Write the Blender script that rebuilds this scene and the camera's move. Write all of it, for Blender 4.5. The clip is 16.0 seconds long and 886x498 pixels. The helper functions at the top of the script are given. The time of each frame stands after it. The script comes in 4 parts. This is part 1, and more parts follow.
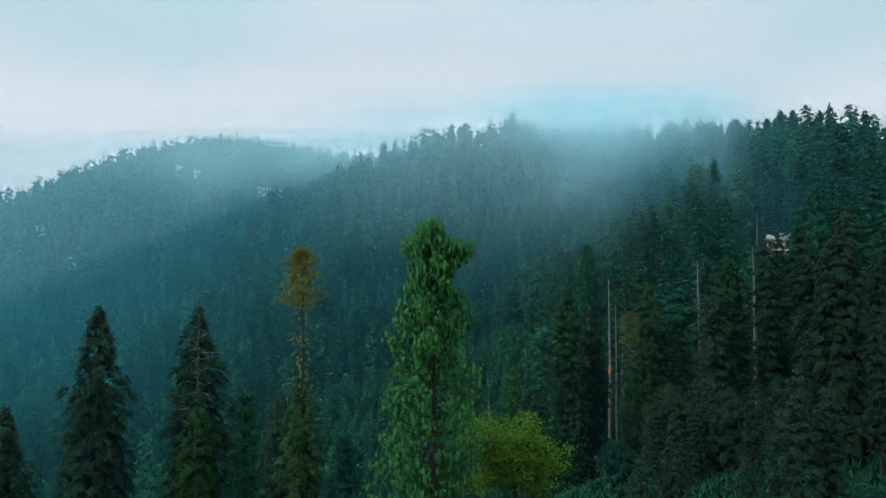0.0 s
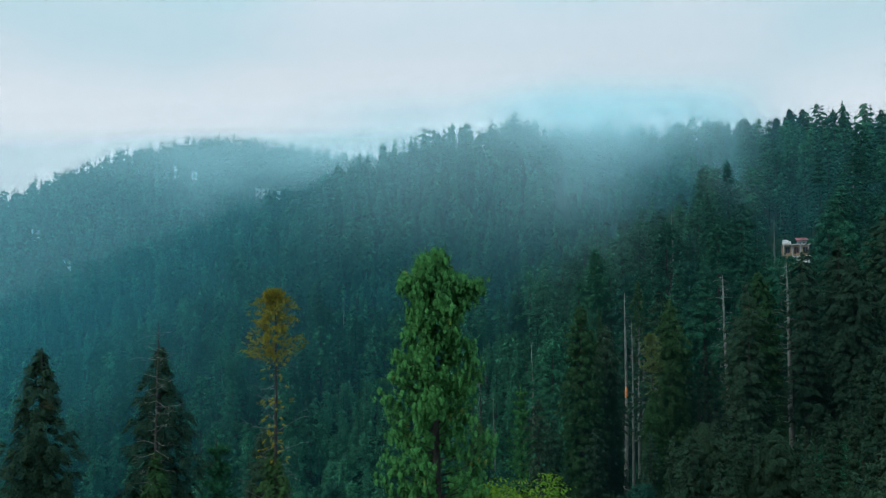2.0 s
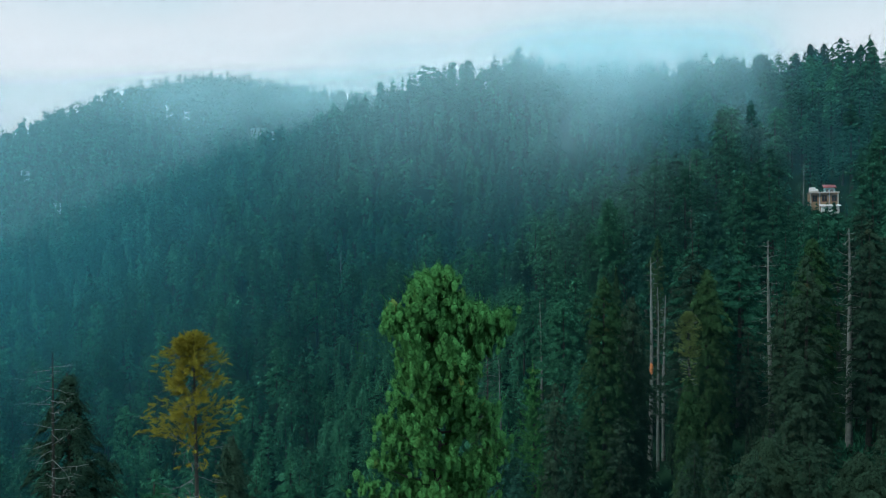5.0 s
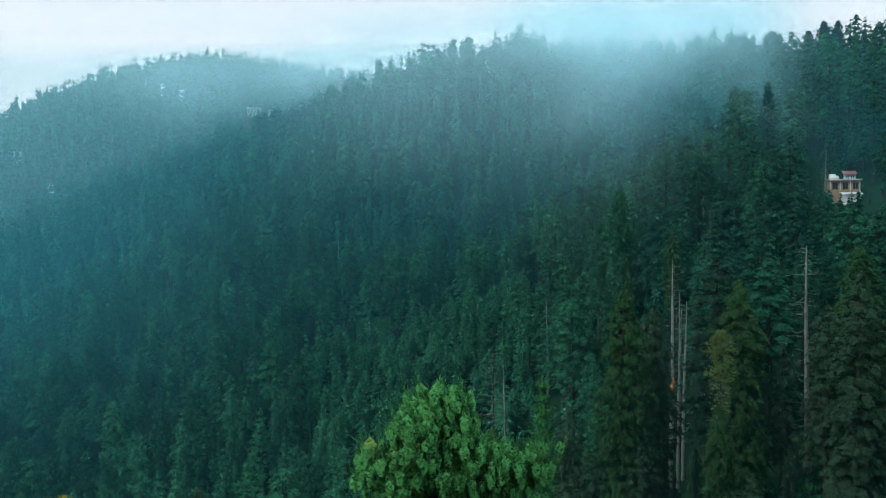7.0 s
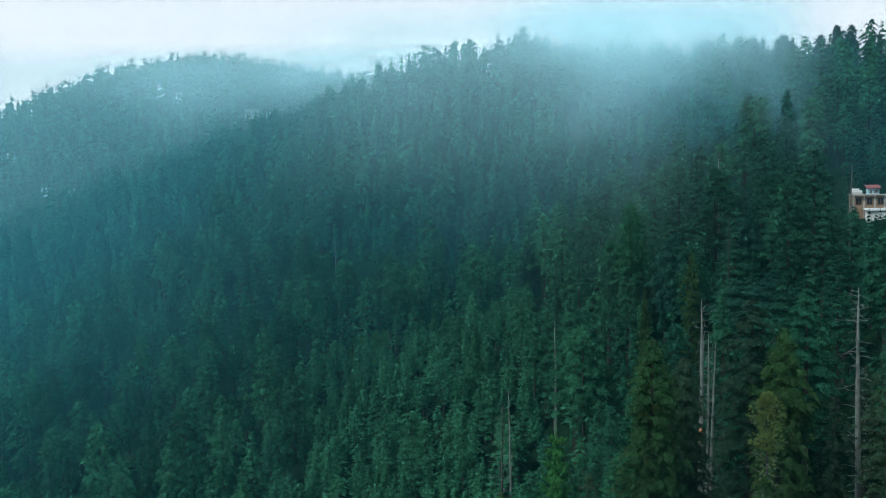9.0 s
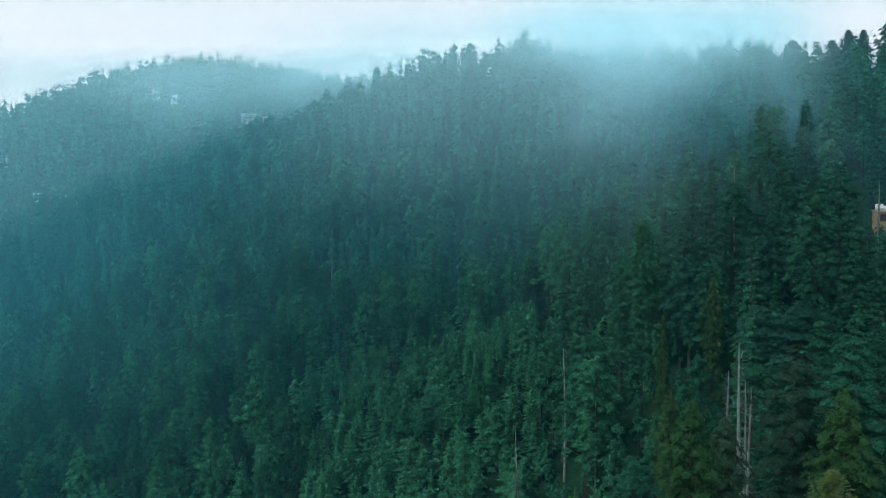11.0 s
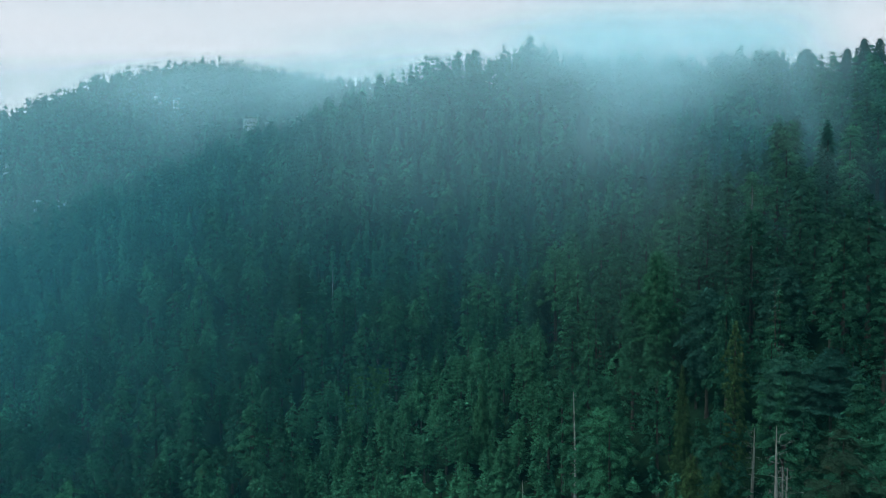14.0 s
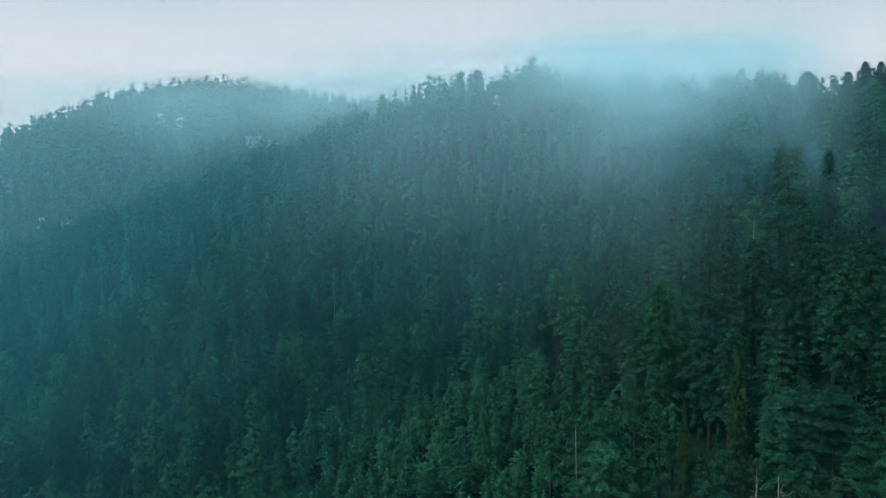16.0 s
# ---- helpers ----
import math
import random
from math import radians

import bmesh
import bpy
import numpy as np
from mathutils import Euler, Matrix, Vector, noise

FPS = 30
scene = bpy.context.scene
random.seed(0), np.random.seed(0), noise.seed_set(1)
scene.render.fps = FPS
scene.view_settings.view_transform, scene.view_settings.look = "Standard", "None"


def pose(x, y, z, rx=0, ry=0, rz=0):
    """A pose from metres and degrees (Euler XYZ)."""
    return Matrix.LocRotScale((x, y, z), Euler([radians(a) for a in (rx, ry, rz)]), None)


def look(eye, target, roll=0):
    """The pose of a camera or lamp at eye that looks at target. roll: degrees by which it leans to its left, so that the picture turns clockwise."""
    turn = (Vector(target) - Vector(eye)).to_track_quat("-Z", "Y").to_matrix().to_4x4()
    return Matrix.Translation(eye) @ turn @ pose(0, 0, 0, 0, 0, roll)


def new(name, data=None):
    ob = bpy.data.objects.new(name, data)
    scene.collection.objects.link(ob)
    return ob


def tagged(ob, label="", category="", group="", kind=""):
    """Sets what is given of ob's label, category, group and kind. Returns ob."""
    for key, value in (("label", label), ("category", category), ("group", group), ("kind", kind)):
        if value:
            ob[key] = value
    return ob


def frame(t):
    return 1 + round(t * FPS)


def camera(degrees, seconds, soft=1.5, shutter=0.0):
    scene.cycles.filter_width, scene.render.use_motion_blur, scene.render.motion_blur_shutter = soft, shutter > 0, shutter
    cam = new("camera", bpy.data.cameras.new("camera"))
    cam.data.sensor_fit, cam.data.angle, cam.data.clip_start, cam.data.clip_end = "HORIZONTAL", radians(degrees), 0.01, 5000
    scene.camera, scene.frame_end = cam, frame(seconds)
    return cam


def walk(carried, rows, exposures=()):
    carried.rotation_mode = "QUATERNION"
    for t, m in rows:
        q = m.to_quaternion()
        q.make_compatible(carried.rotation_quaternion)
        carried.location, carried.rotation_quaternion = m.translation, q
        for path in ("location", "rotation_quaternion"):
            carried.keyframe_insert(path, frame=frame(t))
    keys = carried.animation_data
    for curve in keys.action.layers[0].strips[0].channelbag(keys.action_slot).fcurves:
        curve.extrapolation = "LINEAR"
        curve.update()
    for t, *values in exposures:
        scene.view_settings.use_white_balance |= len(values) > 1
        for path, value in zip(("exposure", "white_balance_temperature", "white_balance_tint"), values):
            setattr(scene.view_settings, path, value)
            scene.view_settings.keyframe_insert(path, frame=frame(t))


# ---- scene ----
cam = camera(58.9, 16.0, soft=1.1)
PATH = [
    (0, (0.455, -1.72, 39.065), (0.44, 0.278, 39.163), -0.4),
    (0.5, (0.349, 0.998, 39.756), (0.333, 2.996, 39.852), -0.5),
    (1, (0.23, 3.616, 40.457), (0.214, 5.614, 40.554), -0.5),
    (1.5, (0.134, 6.178, 41.158), (0.119, 8.176, 41.255), -0.5),
    (2, (0.078, 8.653, 41.84), (0.062, 10.65, 41.937), -0.6),
    (2.5, (0.025, 11.208, 42.484), (0.007, 13.206, 42.577), -0.6),
    (3, (-0.049, 13.82, 43.128), (-0.066, 15.819, 43.207), -0.6),
    (3.5, (-0.113, 16.489, 43.772), (-0.13, 18.488, 43.833), -0.7),
    (4, (-0.166, 19.116, 44.399), (-0.184, 21.115, 44.423), -0.7),
    (4.5, (-0.233, 21.775, 45.015), (-0.251, 23.775, 44.992), -0.7),
    (7, (-0.445, 35.09, 48.791), (-0.464, 37.086, 48.673), -0.8),
    (7.5, (-0.411, 37.899, 49.639), (-0.432, 39.895, 49.52), -0.7),
    (8, (-0.504, 40.627, 50.526), (-0.525, 42.623, 50.407), -0.7),
    (8.5, (-0.663, 43.346, 51.453), (-0.682, 45.342, 51.334), -0.7),
    (9, (-0.782, 46.286, 52.329), (-0.801, 48.282, 52.212), -0.6),
    (11.5, (-1.543, 60.162, 56.556), (-1.557, 62.159, 56.445), -0.5),
    (12, (-1.378, 63.241, 57.865), (-1.395, 65.238, 57.751), -0.6),
    (12.5, (-1.321, 65.167, 58.869), (-1.338, 67.164, 58.757), -0.6),
    (13, (-1.262, 66.222, 59.775), (-1.283, 68.218, 59.663), -0.5),
    (13.5, (-1.157, 66.624, 60.647), (-1.18, 68.62, 60.535), -0.5),
    (14, (-1.067, 66.592, 61.503), (-1.093, 68.588, 61.391), -0.5),
    (14.5, (-0.973, 66.542, 62.333), (-1.0, 68.539, 62.231), -0.5),
    (15, (-0.829, 66.853, 63.139), (-0.859, 68.85, 63.042), -0.5),
    (15.5, (-0.862, 66.618, 63.896), (-0.892, 68.616, 63.812), -0.4),
    (16, (-0.876, 66.671, 64.729), (-0.908, 68.669, 64.653), -0.4),
]
walk(cam, [(t, look(eye, target, roll)) for t, eye, target, roll in PATH],
     exposures=((0.0, -0.09), (4.0, -0.06), (7.0, 0.18), (9.5, 0.18), (12.0, 0.12), (16.0, -0.18)))
scene.cycles.transparent_max_bounces = 40

# ---- world and sun ----
world = bpy.data.worlds.new("overcast_sky")
scene.world = world
world.use_nodes = True
wt = world.node_tree
wt.nodes.clear()


def node(tree, kind, **values):
    n = tree.nodes.new(kind)
    for key, value in values.items():
        if key.startswith("in_"):
            n.inputs[key[3:].replace("_", " ")].default_value = value
    return n


def math_node(tree, op, a, b=None, clamp=False):
    n = tree.nodes.new("ShaderNodeMath")
    n.operation, n.use_clamp = op, clamp
    for i, v in enumerate((a, b)):
        if v is None:
            continue
        if isinstance(v, (int, float)):
            n.inputs[i].default_value = v
        else:
            tree.links.new(v, n.inputs[i])
    return n.outputs[0]


def ramp_node(tree, value, a, b, lo=0.0, hi=1.0):
    """A smooth step of value from a to b, given as lo to hi."""
    n = tree.nodes.new("ShaderNodeMapRange")
    n.interpolation_type = "SMOOTHSTEP"
    tree.links.new(value, n.inputs[0])
    for i, v in enumerate((a, b, lo, hi)):
        n.inputs[i + 1].default_value = v
    return n.outputs[0]


def mix_color(tree, factor, a, b):
    n = tree.nodes.new("ShaderNodeMix")
    n.data_type = "RGBA"
    for socket, v in ((n.inputs[0], factor), (n.inputs[6], a), (n.inputs[7], b)):
        if isinstance(v, (int, float)):
            socket.default_value = v
        elif isinstance(v, tuple):
            socket.default_value = (*v, 1.0)
        else:
            tree.links.new(v, socket)
    return n.outputs[2]


def noise_node(tree, vector, scale, detail=4.0, rough=0.55):
    n = tree.nodes.new("ShaderNodeTexNoise")
    n.inputs["Scale"].default_value, n.inputs["Detail"].default_value = scale, detail
    n.inputs["Roughness"].default_value = rough
    if vector is not None:
        tree.links.new(vector, n.inputs["Vector"])
    return n.outputs[0]


SUN_UP, SUN_ROUND = 50.0, -118.0
way = wt.nodes.new("ShaderNodeTexCoord").outputs["Generated"]
stretch = wt.nodes.new("ShaderNodeMapping")
stretch.inputs["Scale"].default_value = (1.0, 1.0, 2.6)
wt.links.new(way, stretch.inputs["Vector"])
split = wt.nodes.new("ShaderNodeSeparateXYZ")
wt.links.new(way, split.inputs[0])
billow = noise_node(wt, stretch.outputs[0], 2.3, 5.0, 0.5)
cloud = mix_color(wt, ramp_node(wt, billow, 0.36, 0.62), (0.53, 0.78, 0.88), (0.68, 0.82, 0.91))
low = ramp_node(wt, split.outputs[2], 0.12, 0.33, 1.0, 0.0)
# brighter and whiter where the cover is thin, to the north and far to the east
thin = math_node(wt, "ADD", ramp_node(wt, split.outputs[0], 0.0, 0.22, 1.0, 0.38), ramp_node(wt, split.outputs[0], 0.34, 0.46, 0.0, 0.5))
cloud = mix_color(wt, math_node(wt, "MULTIPLY", math_node(wt, "MULTIPLY", low, thin), 0.85, True), cloud, (1.10, 1.05, 1.11))
# the cloud cover is about twice as bright overhead as near the horizon
overhead = ramp_node(wt, split.outputs[2], 0.22, 1.0, 1.0, 2.2)
veil = wt.nodes.new("ShaderNodeBackground")
wt.links.new(cloud, veil.inputs[0])
wt.links.new(overhead, veil.inputs[1])
sky = wt.nodes.new("ShaderNodeTexSky")
sky.sky_type, sky.sun_disc = "NISHITA", False
sky.sun_elevation, sky.sun_rotation = radians(SUN_UP), radians(SUN_ROUND)
blue = wt.nodes.new("ShaderNodeBackground")
blue.inputs[1].default_value = 0.05
wt.links.new(sky.outputs[0], blue.inputs[0])
both = wt.nodes.new("ShaderNodeMixShader")
both.inputs[0].default_value = 0.88
wt.links.new(blue.outputs[0], both.inputs[1])
wt.links.new(veil.outputs[0], both.inputs[2])
wt.links.new(both.outputs[0], wt.nodes.new("ShaderNodeOutputWorld").inputs[0])

sun = new("sun", bpy.data.lights.new("sun", "SUN"))
sun.data.energy, sun.data.angle, sun.data.color = 2.2, radians(24), (1.0, 0.96, 0.9)
up, round_ = radians(SUN_UP), radians(SUN_ROUND)
sun.matrix_world = look((math.sin(round_) * math.cos(up) * 300, math.cos(round_) * math.cos(up) * 300, math.sin(up) * 300), (0, 0, 0))


# ---- materials ----
def blank(name):
    mat = bpy.data.materials.new(name)
    mat.use_nodes = True
    tree = mat.node_tree
    tree.nodes.clear()
    return mat, tree, tree.nodes.new("ShaderNodeOutputMaterial")


def foliage(name, dark, light, dry, joined=False, fine=4.5, deep=0.52, rough=0.6, glow_through=0.16, ragged=0.0, grain=5.0):
    """Needles or leaves: dark to light green tree by tree and clump by clump, with a few dry ones."""
    mat, t, out = blank(name)
    geo = t.nodes.new("ShaderNodeNewGeometry")
    if joined:
        att = t.nodes.new("ShaderNodeAttribute")
        att.attribute_name = "tint"
        each = att.outputs["Fac"]
    else:
        each = t.nodes.new("ShaderNodeObjectInfo").outputs["Random"]
    island = geo.outputs["Random Per Island"]
    patch = noise_node(t, geo.outputs["Position"], 0.55, 3.0)
    f = math_node(t, "MULTIPLY", each, 0.62)
    f = math_node(t, "ADD", f, math_node(t, "MULTIPLY", island, 0.10))
    f = math_node(t, "ADD", f, math_node(t, "MULTIPLY", patch, 0.36), True)
    col = mix_color(t, f, dark, light)
    # fine light and dark of the single sprays, dark noise painting shade between them
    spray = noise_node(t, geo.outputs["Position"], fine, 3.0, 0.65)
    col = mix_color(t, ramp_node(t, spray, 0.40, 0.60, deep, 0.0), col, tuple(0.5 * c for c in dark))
    brown = ramp_node(t, math_node(t, "ADD", math_node(t, "MULTIPLY", island, 0.4), patch), 0.95, 1.12)
    col = mix_color(t, brown, col, dry)
    b = node(t, "ShaderNodeBsdfDiffuse", in_Roughness=rough)
    t.links.new(col, b.inputs["Color"])
    # relief of the needle sprays
    relief = t.nodes.new("ShaderNodeBump")
    relief.inputs["Strength"].default_value, relief.inputs["Distance"].default_value = 0.8, 0.5 / grain
    t.links.new(noise_node(t, geo.outputs["Position"], grain, 2.0, 0.7), relief.inputs["Height"])
    t.links.new(relief.outputs[0], b.inputs["Normal"])
    tr = t.nodes.new("ShaderNodeBsdfTranslucent")
    t.links.new(col, tr.inputs[0])
    m = t.nodes.new("ShaderNodeMixShader")
    m.inputs[0].default_value = glow_through
    t.links.new(b.outputs[0], m.inputs[1])
    t.links.new(tr.outputs[0], m.inputs[2])
    if ragged:
        # gaps between the needle sprays
        gaps = t.nodes.new("ShaderNodeMixShader")
        cut = noise_node(t, geo.outputs["Position"], grain, 2.0, 0.6)
        t.links.new(ramp_node(t, cut, ragged - 0.03, ragged + 0.03), gaps.inputs[0])
        t.links.new(t.nodes.new("ShaderNodeBsdfTransparent").outputs[0], gaps.inputs[1])
        t.links.new(m.outputs[0], gaps.inputs[2])
        m = gaps
    t.links.new(m.outputs[0], out.inputs[0])
    return mat


def surface(name, a, b, scale, rough=0.8, metal=0.0, bump=0.3, fine=8.0, c=None, gloss=0.5):
    """A plain weathered surface: two colours mixed by noise at two scales, with fine relief; c: a third colour in stains."""
    mat, t, out = blank(name)
    pos = t.nodes.new("ShaderNodeTexCoord").outputs["Object"]
    big, small = noise_node(t, pos, scale), noise_node(t, pos, scale * fine, 3.0)
    f = math_node(t, "ADD", math_node(t, "MULTIPLY", big, 0.65), math_node(t, "MULTIPLY", small, 0.35))
    col = mix_color(t, ramp_node(t, f, 0.32, 0.68), a, b)
    if c:
        col = mix_color(t, ramp_node(t, noise_node(t, pos, scale * 0.6, 5.0, 0.7), 0.55, 0.72), col, c)
    s = node(t, "ShaderNodeBsdfPrincipled", in_Roughness=rough, in_Metallic=metal, in_Specular_IOR_Level=gloss)
    t.links.new(col, s.inputs["Base Color"])
    bm_ = t.nodes.new("ShaderNodeBump")
    bm_.inputs["Strength"].default_value, bm_.inputs["Distance"].default_value = bump, 0.05
    t.links.new(small, bm_.inputs["Height"])
    t.links.new(bm_.outputs[0], s.inputs["Normal"])
    t.links.new(s.outputs[0], out.inputs[0])
    return mat


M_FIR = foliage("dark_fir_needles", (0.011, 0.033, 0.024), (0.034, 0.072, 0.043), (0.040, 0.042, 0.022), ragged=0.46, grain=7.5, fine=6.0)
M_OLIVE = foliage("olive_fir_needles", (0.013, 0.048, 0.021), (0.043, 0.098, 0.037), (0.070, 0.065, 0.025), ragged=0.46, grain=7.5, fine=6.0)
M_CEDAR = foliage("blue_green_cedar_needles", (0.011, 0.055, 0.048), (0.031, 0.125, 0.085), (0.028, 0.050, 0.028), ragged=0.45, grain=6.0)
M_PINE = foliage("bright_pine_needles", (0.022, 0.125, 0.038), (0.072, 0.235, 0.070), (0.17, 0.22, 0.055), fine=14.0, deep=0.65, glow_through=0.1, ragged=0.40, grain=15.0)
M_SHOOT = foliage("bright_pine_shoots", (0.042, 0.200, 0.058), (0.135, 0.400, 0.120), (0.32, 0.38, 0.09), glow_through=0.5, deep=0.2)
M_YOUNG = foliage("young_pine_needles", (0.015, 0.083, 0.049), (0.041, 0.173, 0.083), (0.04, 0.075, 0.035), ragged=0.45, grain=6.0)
M_YELLOW = foliage("yellowed_needles", (0.18, 0.19, 0.03), (0.50, 0.37, 0.05), (0.30, 0.22, 0.04), glow_through=0.3)
M_PALE = foliage("pale_olive_needles", (0.085, 0.140, 0.050), (0.190, 0.260, 0.095), (0.20, 0.21, 0.08), glow_through=0.3)
M_LEAF = foliage("broad_leaves", (0.070, 0.180, 0.020), (0.180, 0.300, 0.035), (0.26, 0.27, 0.04))
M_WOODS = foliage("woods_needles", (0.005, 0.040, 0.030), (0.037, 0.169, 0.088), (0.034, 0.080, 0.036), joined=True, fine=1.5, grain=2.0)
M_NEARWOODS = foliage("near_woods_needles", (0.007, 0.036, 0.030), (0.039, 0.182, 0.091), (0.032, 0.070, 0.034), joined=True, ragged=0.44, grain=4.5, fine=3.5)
M_MEADOW = foliage("meadow_grass", (0.025, 0.10, 0.028), (0.060, 0.20, 0.050), (0.10, 0.16, 0.05), joined=True)
M_BARK = surface("brown_bark", (0.018, 0.022, 0.020), (0.046, 0.050, 0.045), 2.0, bump=0.8, gloss=0.05)
M_DEAD = surface("grey_dead_wood", (0.066, 0.082, 0.078), (0.14, 0.164, 0.156), 1.6, bump=0.6, gloss=0.1, c=(0.055, 0.060, 0.056))
M_RAW = surface("raw_orange_wood", (0.42, 0.12, 0.035), (0.55, 0.20, 0.07), 3.0)
M_GROUND = surface("undergrowth", (0.005, 0.019, 0.012), (0.010, 0.034, 0.017), 0.05, rough=1.0, bump=0.6, gloss=0.0, fine=14.0, c=(0.007, 0.016, 0.010))


def mist(name, colour, density):
    """Thin mist: lets light through, and scatters the sky's light from its droplets. density(tree, x, y, z, position) gives the share it hides."""
    mat, t, out = blank(name)
    pos = t.nodes.new("ShaderNodeNewGeometry").outputs["Position"]
    xyz = t.nodes.new("ShaderNodeSeparateXYZ")
    t.links.new(pos, xyz.inputs[0])
    share = density(t, *xyz.outputs, pos)
    clear = t.nodes.new("ShaderNodeBsdfTransparent")
    d, tr = t.nodes.new("ShaderNodeBsdfDiffuse"), t.nodes.new("ShaderNodeBsdfTranslucent")
    d.inputs[0].default_value = tr.inputs[0].default_value = (*colour, 1)
    half = t.nodes.new("ShaderNodeMixShader")
    half.inputs[0].default_value = 0.4
    t.links.new(d.outputs[0], half.inputs[1])
    t.links.new(tr.outputs[0], half.inputs[2])
    mixed = t.nodes.new("ShaderNodeMixShader")
    t.links.new(share, mixed.inputs[0])
    t.links.new(clear.outputs[0], mixed.inputs[1])
    t.links.new(half.outputs[0], mixed.inputs[2])
    t.links.new(mixed.outputs[0], out.inputs[0])
    return mat


def above_slope(t, y, z, a, b):
    """How far a point lies above the line along which the slope and its haze rise, as a smooth step from a to b metres."""
    line = math_node(t, "ADD", math_node(t, "MULTIPLY", y, 0.205), 42.0)
    return math_node(t, "SUBTRACT", z, line), a, b


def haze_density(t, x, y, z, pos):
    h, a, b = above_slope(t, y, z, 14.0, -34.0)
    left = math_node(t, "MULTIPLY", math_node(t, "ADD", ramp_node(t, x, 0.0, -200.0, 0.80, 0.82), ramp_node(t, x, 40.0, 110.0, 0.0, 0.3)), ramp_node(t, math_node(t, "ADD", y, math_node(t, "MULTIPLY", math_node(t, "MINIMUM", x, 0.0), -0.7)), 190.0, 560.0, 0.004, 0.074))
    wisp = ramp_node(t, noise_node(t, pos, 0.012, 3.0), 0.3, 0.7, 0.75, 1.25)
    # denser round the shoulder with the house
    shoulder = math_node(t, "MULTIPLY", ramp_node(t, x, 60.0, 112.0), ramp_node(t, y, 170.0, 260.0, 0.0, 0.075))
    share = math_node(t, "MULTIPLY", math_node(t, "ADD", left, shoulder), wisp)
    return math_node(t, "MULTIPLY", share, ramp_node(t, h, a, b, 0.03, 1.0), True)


def cloud_density(t, x, y, z, pos):
    """A thin veil on the upper slope, a bank of cloud on the ridge with a ragged lower edge, and a tongue that hangs down."""
    wisp = math_node(t, "SUBTRACT", noise_node(t, pos, 0.012, 5.0, 0.55), 0.5)
    h, _, _ = above_slope(t, y, z, 0, 0)
    east = math_node(t, "DIVIDE", x, y)
    veil = ramp_node(t, math_node(t, "ADD", h, math_node(t, "MULTIPLY", wisp, 70.0)), -66.0, 14.0, 0.0, 0.068)
    veil = math_node(t, "MULTIPLY", veil, math_node(t, "MULTIPLY", ramp_node(t, east, -0.24, -0.04, 0.32, 1.0), ramp_node(t, east, 0.18, 0.33, 1.0, 0.12)))
    bank = ramp_node(t, math_node(t, "ADD", h, math_node(t, "MULTIPLY", wisp, 110.0)), -22.0, 18.0, 0.0, 0.16)
    bank = math_node(t, "MULTIPLY", bank, math_node(t, "MULTIPLY", ramp_node(t, east, 0.0, 0.17), ramp_node(t, east, 0.32, 0.42, 1.0, 0.0)))
    slant = math_node(t, "ADD", math_node(t, "ADD", x, math_node(t, "MULTIPLY", z, -0.84)), math_node(t, "ADD", math_node(t, "MULTIPLY", wisp, 60.0), 4.5))
    tongue = math_node(t, "POWER", 2.718, math_node(t, "MULTIPLY", math_node(t, "MULTIPLY", slant, slant), -0.0011))
    reach = math_node(t, "MULTIPLY", ramp_node(t, z, 66.0, 118.0, 0.0, 0.13), ramp_node(t, math_node(t, "ABSOLUTE", math_node(t, "SUBTRACT", y, 430.0)), 40.0, 85.0, 1.0, 0.0))
    share = math_node(t, "ADD", math_node(t, "ADD", veil, bank), math_node(t, "MULTIPLY", tongue, reach))
    return math_node(t, "MULTIPLY", share, ramp_node(t, h, 26.0, 3.0), True)


def far_density(t, x, y, z, pos):
    wisp = noise_node(t, pos, 0.008, 5.0, 0.55)
    h, a, b = above_slope(t, y, z, 40.0, 0.0)
    ragged = math_node(t, "ADD", h, math_node(t, "MULTIPLY", math_node(t, "SUBTRACT", wisp, 0.5), 150.0))
    low = math_node(t, "MULTIPLY", ramp_node(t, h, a, b), 0.042)
    top = math_node(t, "MULTIPLY", ramp_node(t, ragged, -66.0, 8.0, 0.0, 0.21), ramp_node(t, math_node(t, "DIVIDE", x, y), -0.5, -0.25, 0.3, 1.0))
    return math_node(t, "MULTIPLY", math_node(t, "ADD", low, top), ramp_node(t, h, 3.0, -26.0, 0.0, 1.0), True)


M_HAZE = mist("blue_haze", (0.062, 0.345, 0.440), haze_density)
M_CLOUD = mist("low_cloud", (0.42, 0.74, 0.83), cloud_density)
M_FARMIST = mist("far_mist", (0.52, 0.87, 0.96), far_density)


# ---- mesh helpers ----
def link(ob, parent):
    if parent is not None:
        ob.parent = parent
    return ob


